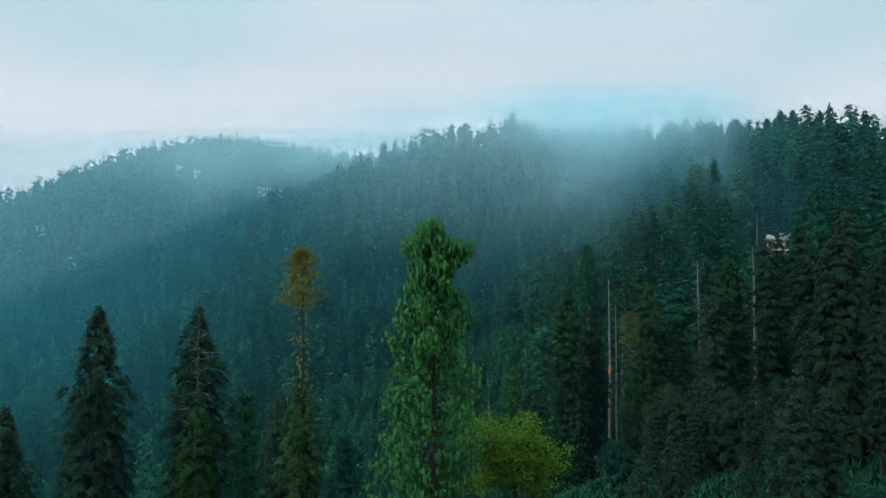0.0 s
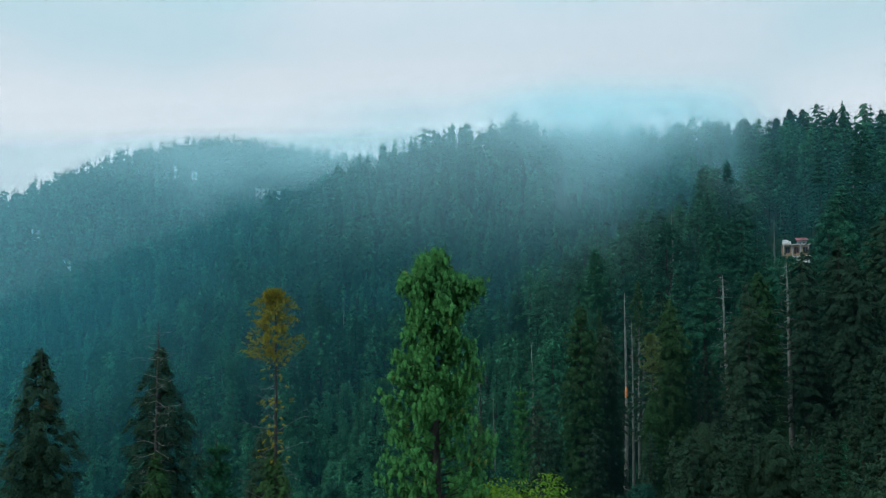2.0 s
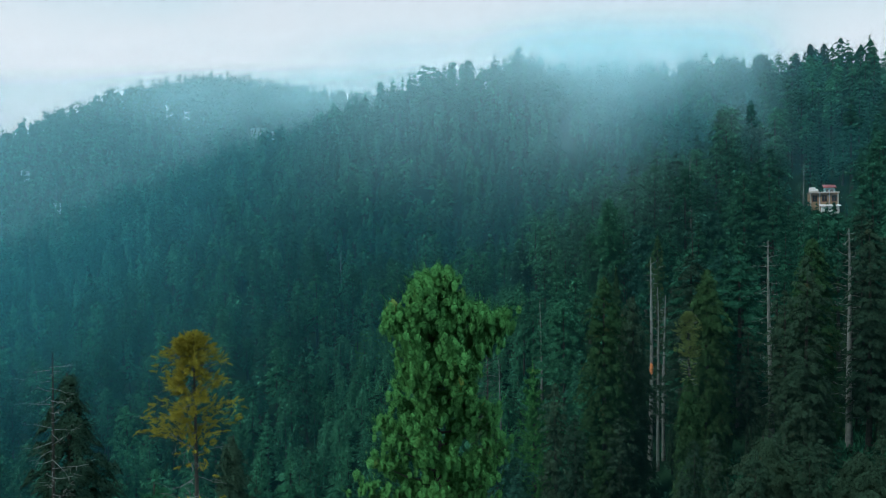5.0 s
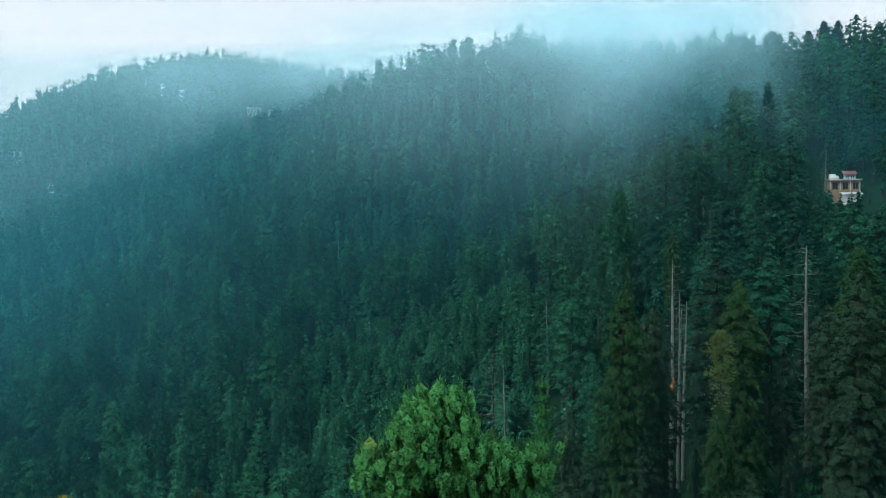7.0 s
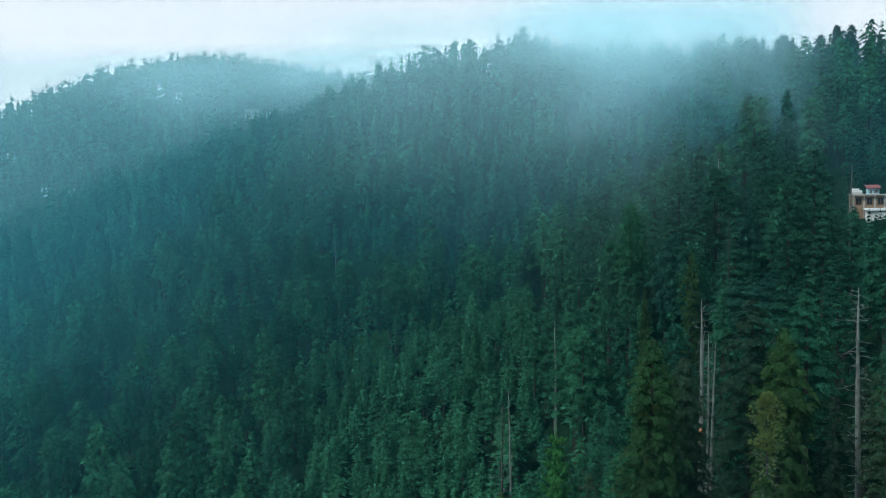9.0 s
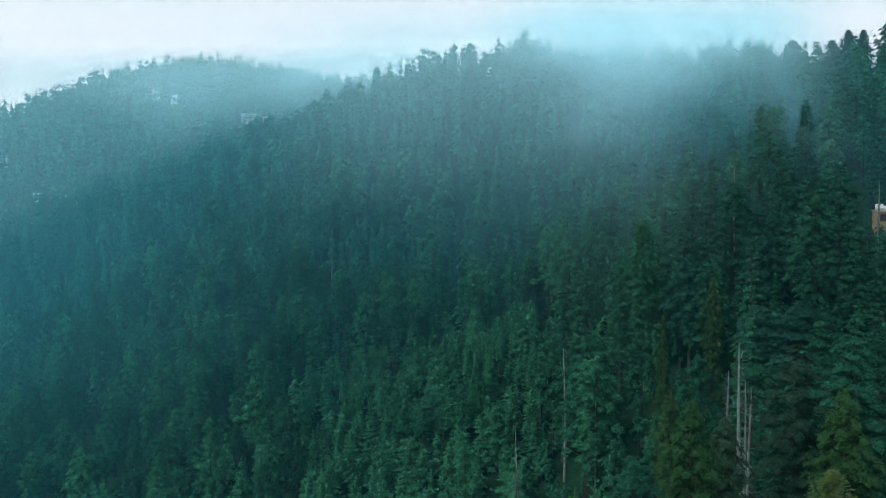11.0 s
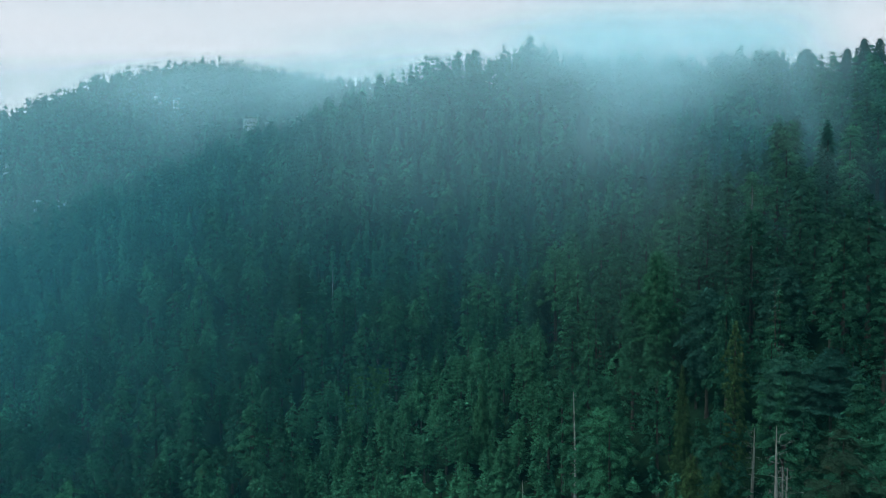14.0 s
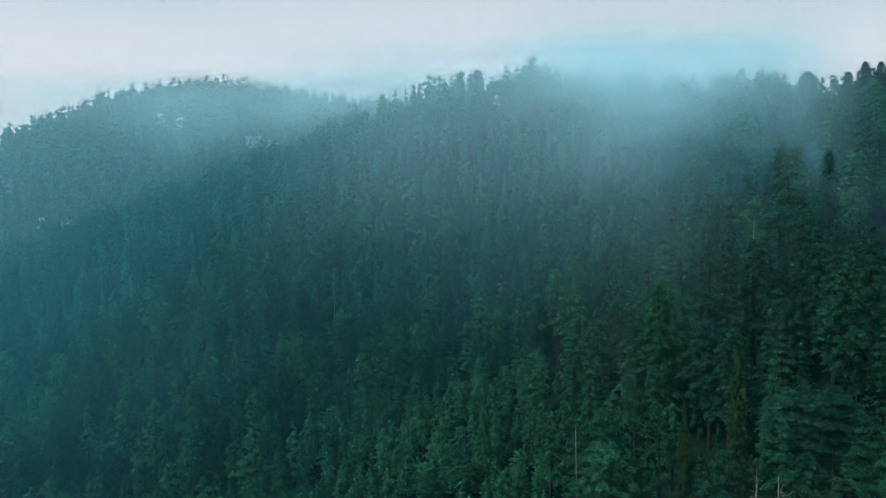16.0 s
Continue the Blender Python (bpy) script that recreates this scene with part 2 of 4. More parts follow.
def mesh_np(name, verts, tris, material, tint=None, smooth=False, normals=None):
    """A mesh from arrays of corners and triangles; tint: a dark-to-light value for each corner."""
    me = bpy.data.meshes.new(name)
    verts, tris = np.asarray(verts, np.float32), np.asarray(tris, np.int32)
    me.vertices.add(len(verts))
    me.vertices.foreach_set("co", verts.ravel())
    me.loops.add(tris.size)
    me.loops.foreach_set("vertex_index", tris.ravel())
    me.polygons.add(len(tris))
    me.polygons.foreach_set("loop_start", np.arange(0, tris.size, 3, dtype=np.int32))
    me.polygons.foreach_set("loop_total", np.full(len(tris), 3, np.int32))
    me.polygons.foreach_set("use_smooth", np.full(len(tris), smooth))
    me.materials.append(material)
    if tint is not None:
        me.attributes.new("tint", "FLOAT", "POINT").data.foreach_set("value", np.asarray(tint, np.float32))
    me.update()
    if normals is not None:
        me.polygons.foreach_set("use_smooth", np.full(len(tris), True))
        me.attributes.new("custom_normal", "FLOAT_VECTOR", "POINT").data.foreach_set("vector", np.asarray(normals, np.float32).ravel())
        me.update()
    return me


def round_normals(verts, height, up=0.55):
    """Normals of a crown as a whole: away from the stem, and up, more so near the top."""
    n = np.array(verts, float)
    n[:, 2] = 0
    far = np.linalg.norm(n, axis=1, keepdims=True)
    n = n / np.maximum(far, 0.05 * height) + np.array([0, 0, 1.0]) * (up + 0.6 * np.clip(verts[:, 2:] / height, 0, 1) ** 3)
    return n / np.linalg.norm(n, axis=1, keepdims=True)


def part(name, bm, material, parent, label=""):
    """A bmesh as one mesh object under a thing or a part."""
    me = bpy.data.meshes.new(name)
    bm.to_mesh(me)
    bm.free()
    me.materials.append(material)
    ob = link(new(name, me), parent)
    return tagged(ob, label) if label else ob


def join(*pieces):
    """Several (corners, triangles) as one."""
    verts, tris, n = [], [], 0
    for v, f in pieces:
        verts.append(v)
        tris.append(f + n)
        n += len(v)
    return np.concatenate(verts), np.concatenate(tris)


def tube(points, radii, sides=7):
    """A tapered round limb along points."""
    p, r = np.asarray(points, float), np.asarray(radii, float)
    ahead = np.gradient(p, axis=0)
    ahead /= np.linalg.norm(ahead, axis=1, keepdims=True) + 1e-9
    ref = np.where(np.abs(ahead[:, 2:]) > 0.8, [[1.0, 0, 0]], [[0, 0, 1.0]])
    u = np.cross(ahead, ref)
    u /= np.linalg.norm(u, axis=1, keepdims=True)
    w = np.cross(ahead, u)
    a = np.arange(sides) * 2 * np.pi / sides
    v = p[:, None] + r[:, None, None] * (np.cos(a)[None, :, None] * u[:, None] + np.sin(a)[None, :, None] * w[:, None])
    n = len(p)
    i, j = np.meshgrid(np.arange(n - 1), np.arange(sides), indexing="ij")
    a0, a1 = i * sides + j, i * sides + (j + 1) % sides
    b0, b1 = a0 + sides, a1 + sides
    tris = np.concatenate([np.stack([a0, a1, b1], -1).reshape(-1, 3), np.stack([a0, b1, b0], -1).reshape(-1, 3)])
    return v.reshape(-1, 3), tris


# ---- the lie of the land ----
HILLS = [(40, 60, -1.7), (-60, 60, 6.6), (30, 160, 9.1), (-40, 180, -47.1), (120, 150, -18.2), (110, 260, -1.8), (50, 280, -3.0), (-40, 300, -16.5),
         (-130, 300, -33.3), (120, 400, 19.7), (30, 400, -61.5), (-60, 420, -1.1), (-170, 430, -21.9), (60, 520, 32.2), (-30, 540, 25.5), (-110, 540, 29.3),
         (-230, 540, 27.0), (30, 600, 14.6), (150, 560, -3.1), (-110, 350, 18.4), (-60, 345, 20.6), (-10, 320, 4.2), (165, 400, 6.3), (-35, 550, -1.4),
         (-160, 370, 6.8), (10, 250, 3.4), (45, 220, 1.7), (-90, 300, -9.2), (190, 470, 8.6)]
FAR_HILLS = [(-370, 930, 200, 330, 185), (-100, 905, -18, 75, 190), (-290, 895, 9, 85, 190)]


def land(x, y):
    """The height of the ground, in broad forms."""
    x, y = np.asarray(x, float), np.asarray(y, float)
    z = 14.0 + 0.312 * 600 * np.tanh(x / 600) + 0.092 * 900 * np.tanh(y / 900)
    for a, b, h in HILLS:
        z = z + h * np.exp(-((x - a) ** 2 + (y - b) ** 2) / (2 * 75.0**2))
    for a, b, h, sx, sy in FAR_HILLS:
        z = z + h * np.exp(-((x - a) ** 2) / (2 * sx * sx) - (y - b) ** 2 / (2 * sy * sy))
    # the shoulder on the east side falls away again
    z = z - 3.5 * np.clip((y - 95) / 60, 0, 1)
    return z - 0.42 * 18 * np.log1p(np.exp((x - 138) / 18))


def bumps(x, y):
    return 1.6 * np.sin(x * 0.071 + 1.3) * np.cos(y * 0.063 + 0.4) + 0.8 * np.sin(x * 0.19 + y * 0.11) + 0.5 * np.cos(x * 0.13 - y * 0.23)


def ground_z(x, y):
    return land(x, y) + bumps(np.asarray(x, float), np.asarray(y, float))


def sheet(xs, ys, height):
    gx, gy = np.meshgrid(xs, ys)
    v = np.stack([gx, gy, height(gx, gy)], -1).reshape(-1, 3)
    n, m = len(xs), len(ys)
    i, j = np.meshgrid(np.arange(m - 1), np.arange(n - 1), indexing="ij")
    a = i * n + j
    tris = np.concatenate([np.stack([a, a + 1, a + n + 1], -1).reshape(-1, 3), np.stack([a, a + n + 1, a + n], -1).reshape(-1, 3)])
    return v, tris


xs = np.concatenate([-np.geomspace(3000, 720, 14), np.arange(-700, 401, 8.0), np.geomspace(430, 3000, 16)])
ys = np.concatenate([-np.geomspace(2500, 130, 14), np.arange(-120, 1101, 8.0), np.geomspace(1150, 4200, 16)])
ground = new("ground", mesh_np("ground", *sheet(xs, ys, ground_z), M_GROUND, smooth=True))
tagged(ground, "steep mountain slope covered with dark green undergrowth", "ground", kind="structure")

# ---- trees ----
def column(v):
    """Outline of a narrow fir: full almost to the top."""
    return np.minimum(1.0, (1.015 - v) * 5.5) ** 0.66 * (0.76 + 0.24 * (1 - v))


def cone(v):
    return (1.02 - v) ** 0.8


def dome(v):
    return np.sqrt(np.maximum(1.02 - v**2.2, 0.0)) * (0.75 + 0.25 * np.minimum(1, v * 3))


def boughs(rng, height, radius, base, count, rim, outline, size, droop=0.1, lift=0.1, flat=0.75, lobes=0.16, tiers=0, blades=4, inner=0.3, width=0.34):
    """A crown of branch ends: each a small uneven dome of needles with pointed sprays sticking out of it. droop: how far branches sink, lift: how far
    their tips rise, tiers: layers of level branches. Gives normals for soft shading too."""
    v = 1 - (1 - (np.arange(count) + rng.random(count)) / count) ** 0.72
    if tiers:
        v = np.clip((np.round(v * tiers) + rng.normal(0, 0.16, count)) / tiers, 0, 0.985)
    az = np.arange(count) * 2.39996 + rng.normal(0, 0.4, count)
    p1, p2, p3 = rng.random(3) * 6
    bulge = 1 + lobes * (np.sin(az * 2 + v * 13 + p1) + np.sin(az * 3 - v * 25 + p2) + 0.6 * np.sin(az * 5 + v * 41 + p3)) + rng.normal(0, 0.08, count)
    full = np.maximum(radius * outline(v) * bulge, 0.03 * radius)
    pr = np.minimum(size * rng.uniform(0.65, 1.25, count), 0.3 * size + 0.5 * full)
    q = rng.uniform(inner, 1.0, count) ** 0.8
    r = np.maximum(full * q - pr * 0.6, 0.0)
    z = np.minimum(height * (base + (1 - base) * v) - droop * r + lift * r * q + 0.10 * (1 - q) * radius, height - pr * 0.4)
    up = np.array([0, 0, 1.0])
    out = np.stack([np.cos(az), np.sin(az), 0 * az], 1)
    centre = out * r[:, None] + up * z[:, None]
    m = 2 * rim
    a = (np.arange(m)[None] + rng.uniform(-0.3, 0.3, (count, m))) * 2 * np.pi / m + rng.random((count, 1)) * 6
    ray = np.stack([np.cos(a), np.sin(a), 0 * a], -1)
    rr = pr[:, None] * np.where(np.arange(m)[None] % 2 == 0, rng.uniform(0.9, 1.15, (count, m)), rng.uniform(0.6, 0.85, (count, m)))
    ring = centre[:, None] + ray * rr[..., None]
    # the dome leans outward and hangs lower on its outer side
    ring[..., 2] -= rr * (flat * rng.uniform(0.6, 1.2, (count, m)) + (0.25 + droop) * (ray * out[:, None]).sum(-1))
    apex = centre + up * (pr * 0.3)[:, None]
    verts = np.concatenate([apex[:, None], ring], 1).reshape(-1, 3)

    def soft(own, at):
        n = 0.8 * own + 0.65 * round_normals(at, height, 0.5)
        return n / np.linalg.norm(n, axis=1, keepdims=True)

    nm = soft(np.concatenate([np.tile(up, (count, 1, 1)), ray + [0, 0, 0.2]], 1).reshape(-1, 3), verts)
    i = np.arange(m)
    fan = np.stack([np.zeros(m, int), 1 + i, 1 + (i + 1) % m], 1)
    tris = (fan[None] + (np.arange(count) * (m + 1))[:, None, None]).reshape(-1, 3)
    if blades:
        b = rng.random((count, blades)) * 6.28
        b = np.where(rng.random(b.shape) < 0.6, az[:, None] + rng.normal(0, 0.8, b.shape), b)
        away = np.stack([np.cos(b), np.sin(b), 0 * b], -1)
        far = pr[:, None] * rng.uniform(0.15, 0.8, b.shape)
        root = centre[:, None] + away * far[..., None] + up * (0.28 * pr[:, None] - flat * 0.85 * far)[..., None]
        d = away * 0.8 + up * rng.uniform(-0.55 - droop, 0.75 - droop, b.shape)[..., None]
        d /= np.linalg.norm(d, axis=2, keepdims=True)
        face = away * 0.6 + up * 0.7 + rng.normal(0, 0.15, d.shape)
        ln = pr[:, None, None] * rng.uniform(0.6, 1.15, b.shape + (1,))
        w = np.cross(d, face)
        w *= 0.5 * width * ln / np.linalg.norm(w, axis=2, keepdims=True)
        t = np.stack([root - w, root + w, root + ln * d], 2).reshape(-1, 3)
        nm = np.concatenate([nm, soft(np.repeat((away * 0.7 + up * 0.6).reshape(-1, 1, 3), 3, 1).reshape(-1, 3), t)])
        verts, tris = join((verts, tris), (t, np.arange(len(t)).reshape(-1, 3)))
    n, w = len(verts), size * 0.15
    lead = np.array([[-w, -w * 0.6, height - 1.4 * size], [w, -w * 0.6, height - 1.4 * size], [0, w, height - 1.4 * size], [0, 0, height + 0.15 * size]])
    lead_n = np.array([[-0.8, -0.5, 0.3], [0.8, -0.5, 0.3], [0, 0.9, 0.3], [0, 0, 1.0]])
    return np.concatenate([verts, lead]), np.concatenate([tris, [[n, n + 1, n + 3], [n + 1, n + 2, n + 3], [n + 2, n, n + 3]]]), np.concatenate([nm, lead_n])


def brushes(rng, bases, ways, length, blades=30, spread=0.75, blade=0.30, thick=0.035, soft=False):
    """Bottle-brush shoots of long needles: blades along each shoot, leaning forward."""
    n = len(bases)
    ref = np.where(np.abs(ways[:, 2:]) > 0.9, [[1.0, 0, 0]], [[0, 0, 1.0]])
    u = np.cross(ways, ref)
    u /= np.linalg.norm(u, axis=1, keepdims=True)
    w = np.cross(ways, u)
    s = np.linspace(0.05, 1.0, blades)[None] + rng.normal(0, 0.04, (n, blades))
    a = np.arange(blades)[None] * 2.39996 + rng.random((n, 1)) * 6.28
    around = np.cos(a)[..., None] * u[:, None] + np.sin(a)[..., None] * w[:, None]
    across = -np.sin(a)[..., None] * u[:, None] + np.cos(a)[..., None] * w[:, None]
    ln = (length if np.ndim(length) else np.full(n, length))[:, None, None]
    root = bases[:, None] + ways[:, None] * s[..., None] * ln
    lean = spread * (1.15 - 0.75 * s[..., None])
    tip = root + (ways[:, None] * (1.05 - lean * 0.6) + around * lean) * blade * rng.uniform(0.75, 1.2, (n, blades, 1))
    tip[..., 2] -= 0.05 * rng.random((n, blades))
    t = np.stack([root - across * thick, root + across * thick, tip], 2).reshape(-1, 3, 3)
    if soft:
        nm = np.repeat((around * 0.7 + ways[:, None] * 0.45).reshape(-1, 1, 3), 3, 1).reshape(-1, 3)
        return t.reshape(-1, 3), np.arange(len(t) * 3).reshape(-1, 3), nm
    return t.reshape(-1, 3), np.arange(len(t) * 3).reshape(-1, 3)


def stem(rng, height, foot, top=0.05, bend=0.25, sides=8, cut=1.0, n=12):
    s = np.linspace(0, cut, n)
    wob = np.stack([bend * np.sin(s * 3 + rng.random() * 6) * s, bend * np.cos(s * 2.3 + rng.random() * 6) * s], 1)
    p = np.column_stack([wob - wob[0], height * s - 1.0 * (s == 0)])
    return tube(p, foot * (1 - s) ** 0.8 + top + foot * 0.5 * np.exp(-s * 40), sides), p


def bare_limbs(rng, height, lo, hi, count, length, curl=0.3, thick=0.05, twigs=2):
    """Dead branches on a stem, each by itself: crooked, thin, with twigs."""
    made = []
    for k in range(count):
        z = height * (lo + (hi - lo) * (k + rng.random()) / count)
        az, ln = k * 2.4 + rng.normal(0, 0.5), length * rng.uniform(0.3, 1.1) * (1.05 - 0.5 * z / height)
        s = np.linspace(0, 1, 5)
        o = np.array([math.cos(az), math.sin(az)])
        sag = rng.uniform(-0.6, 0.45)
        p = np.column_stack([np.outer(s * ln, o) + rng.normal(0, 0.075 * ln, (5, 2)) * s[:, None], z + ln * (sag * s + curl * s**3 * rng.uniform(-1.2, 1.6))])
        pieces = [tube(p, thick * (1.05 - s), 4)]
        for _ in range(twigs):
            q = p[rng.integers(2, 5)]
            d = np.array([*(o + rng.normal(0, 0.7, 2)), rng.normal(0, 0.4)]) * ln * 0.3
            pieces.append(tube(np.stack([q, q + d * 0.5 + [0, 0, 0.04], q + d]), [thick * 0.4, thick * 0.3, 0.006], 3))
        made.append(("branch", mesh_np("branch", *join(*pieces), M_DEAD), ""))
    return made


def tree_thing(name, parts, x, y, label, category="tree", group="", sink=0.3, turn=0.0):
    """A tree standing on the slope: an empty at its foot with its parts."""
    root = new(name)
    root.matrix_world = pose(x, y, float(ground_z(x, y)) - sink, 0, 0, turn)
    for part_name, data, label_ in parts:
        ob = link(new(part_name, data), root)
        tagged(ob, label_, kind="stuff" if part_name in ("branchwork", "foliage") else "")
    return tagged(root, label, category, group)


def height_to(x, y, top):
    return top - float(ground_z(x, y)) + 0.3


def rng_of(seed):
    return np.random.default_rng(seed)


def fir_parts(seed, h, radius, mat, base=0.1, count=1150, outline=None, size=0.55, **more):
    rng = rng_of(seed)
    trunk, _ = stem(rng, h, 0.010 * h + 0.06)
    crown = boughs(rng, h, radius, base, count, 3, outline or column, size, blades=6, **more)
    return [("trunk", mesh_np("trunk", *trunk, M_BARK, smooth=True), ""), ("crown", mesh_np("crown", *crown[:2], mat, normals=crown[2]), "")]


# the tall bright pine
def bright_pine(x, y, top):
    rng = rng_of(11)
    h = height_to(x, y, top)
    trunk, _ = stem(rng, h - 0.8, 0.42, bend=0.3, sides=10)
    bases, ways, limbs, lens = [], [], [], []
    n = 210
    for k in range(n):
        v = (k + rng.random()) / n
        z = h * (0.20 + 0.785 * v)
        below = h - z
        az = k * 2.39996 + rng.normal(0, 0.35)
        # a rounded head above a waist, widening below
        r = float(np.interp(below, [0, 0.8, 2.0, 4.2, 5.4, 6.6, 9.0, 11.5, 16.0, 24.0], [0.4, 0.9, 1.55, 1.8, 1.45, 2.5, 2.8, 3.1, 3.7, 4.0]))
        r *= rng.uniform(0.82, 1.12) * (1 + 0.16 * math.sin(az * 3 + z * 1.3))
        o = np.array([math.cos(az), math.sin(az), 0.0])
        s = np.linspace(0, 1, 5)
        p = np.outer(s * r, o) + np.outer(z - 0.35 * r + r * (0.08 * s + 0.40 * s**2.2), [0, 0, 1.0])
        limbs.append(tube(p, 0.05 * (1.1 - s), 4))
        for _ in range(34 if below < 9 else 20):
            q = rng.uniform(0.12, 1.0) ** 0.75
            c = np.array([np.interp(q, s, p[:, i]) for i in range(3)]) + rng.normal(0, 0.20, 3)
            w = np.array([o[0] * 0.45, o[1] * 0.45, 1.0]) + rng.normal(0, 0.25, 3)
            bases.append(c)
            ways.append(w / np.linalg.norm(w))
            lens.append(rng.uniform(0.35, 0.6))
    # one strong side limb near the head, and the leaders
    s = np.linspace(0, 1, 6)
    p = np.column_stack([s * 2.9, s * 0.4, h - 4.0 + 1.9 * s**1.5])
    limbs.append(tube(p, 0.09 * (1.15 - s), 6))
    for _ in range(220):
        q = rng.uniform(0.3, 1.0)
        c = np.array([np.interp(q, s, p[:, i]) for i in range(3)]) + rng.normal(0, 0.22, 3) * [1, 1, 1.2]
        w = np.array([0.3, 0, 1.0]) + rng.normal(0, 0.3, 3)
        bases.append(c), ways.append(w / np.linalg.norm(w)), lens.append(rng.uniform(0.3, 0.55))
    p = np.column_stack([-s * 1.8, -s * 0.5, h - 3.6 + 1.7 * s**1.5])
    limbs.append(tube(p, 0.08 * (1.15 - s), 6))
    for _ in range(170):
        q = rng.uniform(0.3, 1.0)
        c = np.array([np.interp(q, s, p[:, i]) for i in range(3)]) + rng.normal(0, 0.22, 3) * [1, 1, 1.3]
        w = np.array([-0.3, 0, 1.0]) + rng.normal(0, 0.3, 3)
        bases.append(c), ways.append(w / np.linalg.norm(w)), lens.append(rng.uniform(0.3, 0.5))
    for dx, dy, dz, m in ((-0.75, 0.1, -1.0, 60), (0.25, -0.2, -0.5, 60), (0.7, 0.3, -1.1, 50), (-0.2, 0.4, -0.7, 50)):
        for _ in range(m):
            c = np.array([dx, dy, h + dz]) + rng.normal(0, 0.25, 3) * [1, 1, 1.8] - [0, 0, 0.5]
            w = np.array([dx * 0.25, dy * 0.25, 1.0]) + rng.normal(0, 0.25, 3)
            bases.append(c), ways.append(w / np.linalg.norm(w)), lens.append(rng.uniform(0.3, 0.5))
    crown = brushes(rng, np.array(bases), np.array(ways), np.array(lens), 13, 1.1, 0.25, 0.012, soft=True)
    # the rounded clumps that carry the shoots
    b_, m = np.array(bases), 6
    n = len(b_)
    fat = rng.uniform(0.10, 0.18, (n, 1))
    ang = (np.arange(m)[None] + rng.uniform(-0.3, 0.3, (n, m))) * 2 * np.pi / m
    ray = np.stack([np.cos(ang), np.sin(ang), 0 * ang], -1)
    rr = fat * rng.uniform(0.7, 1.15, (n, m))
    low = b_[:, None] + ray * (rr * 0.6)[..., None] - np.array([0, 0, 1.0]) * (fat * rng.uniform(0.5, 1.1, (n, m)))[..., None]
    mid = b_[:, None] + ray * rr[..., None] + np.array([0, 0, 1.0]) * (fat * rng.uniform(0.5, 1.0, (n, m)))[..., None]
    tip = b_[:, None] + np.array([0, 0, 1.8]) * fat[..., None]
    cv = np.concatenate([low, mid, tip], 1)
    cn = np.concatenate([ray - [0, 0, 0.1], ray + [0, 0, 0.6], 0 * tip + [0, 0, 1.0]], 1)
    i = np.arange(m)
    j = (i + 1) % m
    one = np.concatenate([np.stack([i, j, j + m], 1), np.stack([i, j + m, i + m], 1), np.stack([i + m, j + m, 0 * i + 2 * m], 1)])
    ct = (one[None] + (np.arange(n) * (2 * m + 1))[:, None, None]).reshape(-1, 3)
    def soft_normals(own, corners):
        both_ = 0.45 * own + 0.8 * round_normals(corners, h, 0.9)
        return both_ / np.linalg.norm(both_, axis=1, keepdims=True)

    cv = cv.reshape(-1, 3)
    clump_n, shoot_n = soft_normals(cn.reshape(-1, 3), cv), soft_normals(crown[2], crown[0])
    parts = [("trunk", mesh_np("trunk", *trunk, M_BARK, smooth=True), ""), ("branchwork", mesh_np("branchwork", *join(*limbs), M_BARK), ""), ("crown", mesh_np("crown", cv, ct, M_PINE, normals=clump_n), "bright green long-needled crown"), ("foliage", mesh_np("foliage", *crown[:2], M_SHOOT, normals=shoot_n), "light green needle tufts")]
    return tree_thing("pine_tree", parts, x, y, "tall bright green pine with an irregular bushy head", turn=0)


def small_pine(seed, x, y, top, radius, mat, label, whorls=13):
    rng = rng_of(seed)
    h = height_to(x, y, top)
    trunk, _ = stem(rng, h - 0.3, 0.014 * h + 0.05)
    bases, ways, lens = [], [], []
    for k in range(whorls):
        v = (k + 0.3) / whorls
        for j in range(8):
            az = j * 0.785 + k * 0.5 + rng.normal(0, 0.2)
            r = radius * (1.03 - v) ** 0.75 * rng.uniform(0.8, 1.15)
            o = np.array([math.cos(az), math.sin(az), 0])
            for q in (0.35, 0.55, 0.7, 0.85, 0.95, 1.0):
                c = o * r * q + [0, 0, h * (0.25 + 0.73 * v) + r * (0.15 * q + 0.25 * q * q)] + rng.normal(0, 0.12, 3)
                w = np.array([o[0] * 0.8, o[1] * 0.8, 0.85]) + rng.normal(0, 0.2, 3)
                bases.append(c), ways.append(w / np.linalg.norm(w)), lens.append(rng.uniform(0.35, 0.6))
    bases.append(np.array([0, 0, h - 0.5])), ways.append(np.array([0, 0, 1.0])), lens.append(0.9)
    crown = brushes(rng, np.array(bases), np.array(ways), np.array(lens), 18, 0.95, 0.38, 0.065)
    crown = join(crown, boughs(rng, h - 0.4, radius * 0.95, 0.2, 400, 3, cone, 0.42, 0.0, 0.3, 0.8, blades=4)[:2])
    parts = [("trunk", mesh_np("trunk", *trunk, M_BARK, smooth=True), ""), ("crown", mesh_np("crown", *crown, mat), "")]
    return tree_thing("pine_tree", parts, x, y, label)


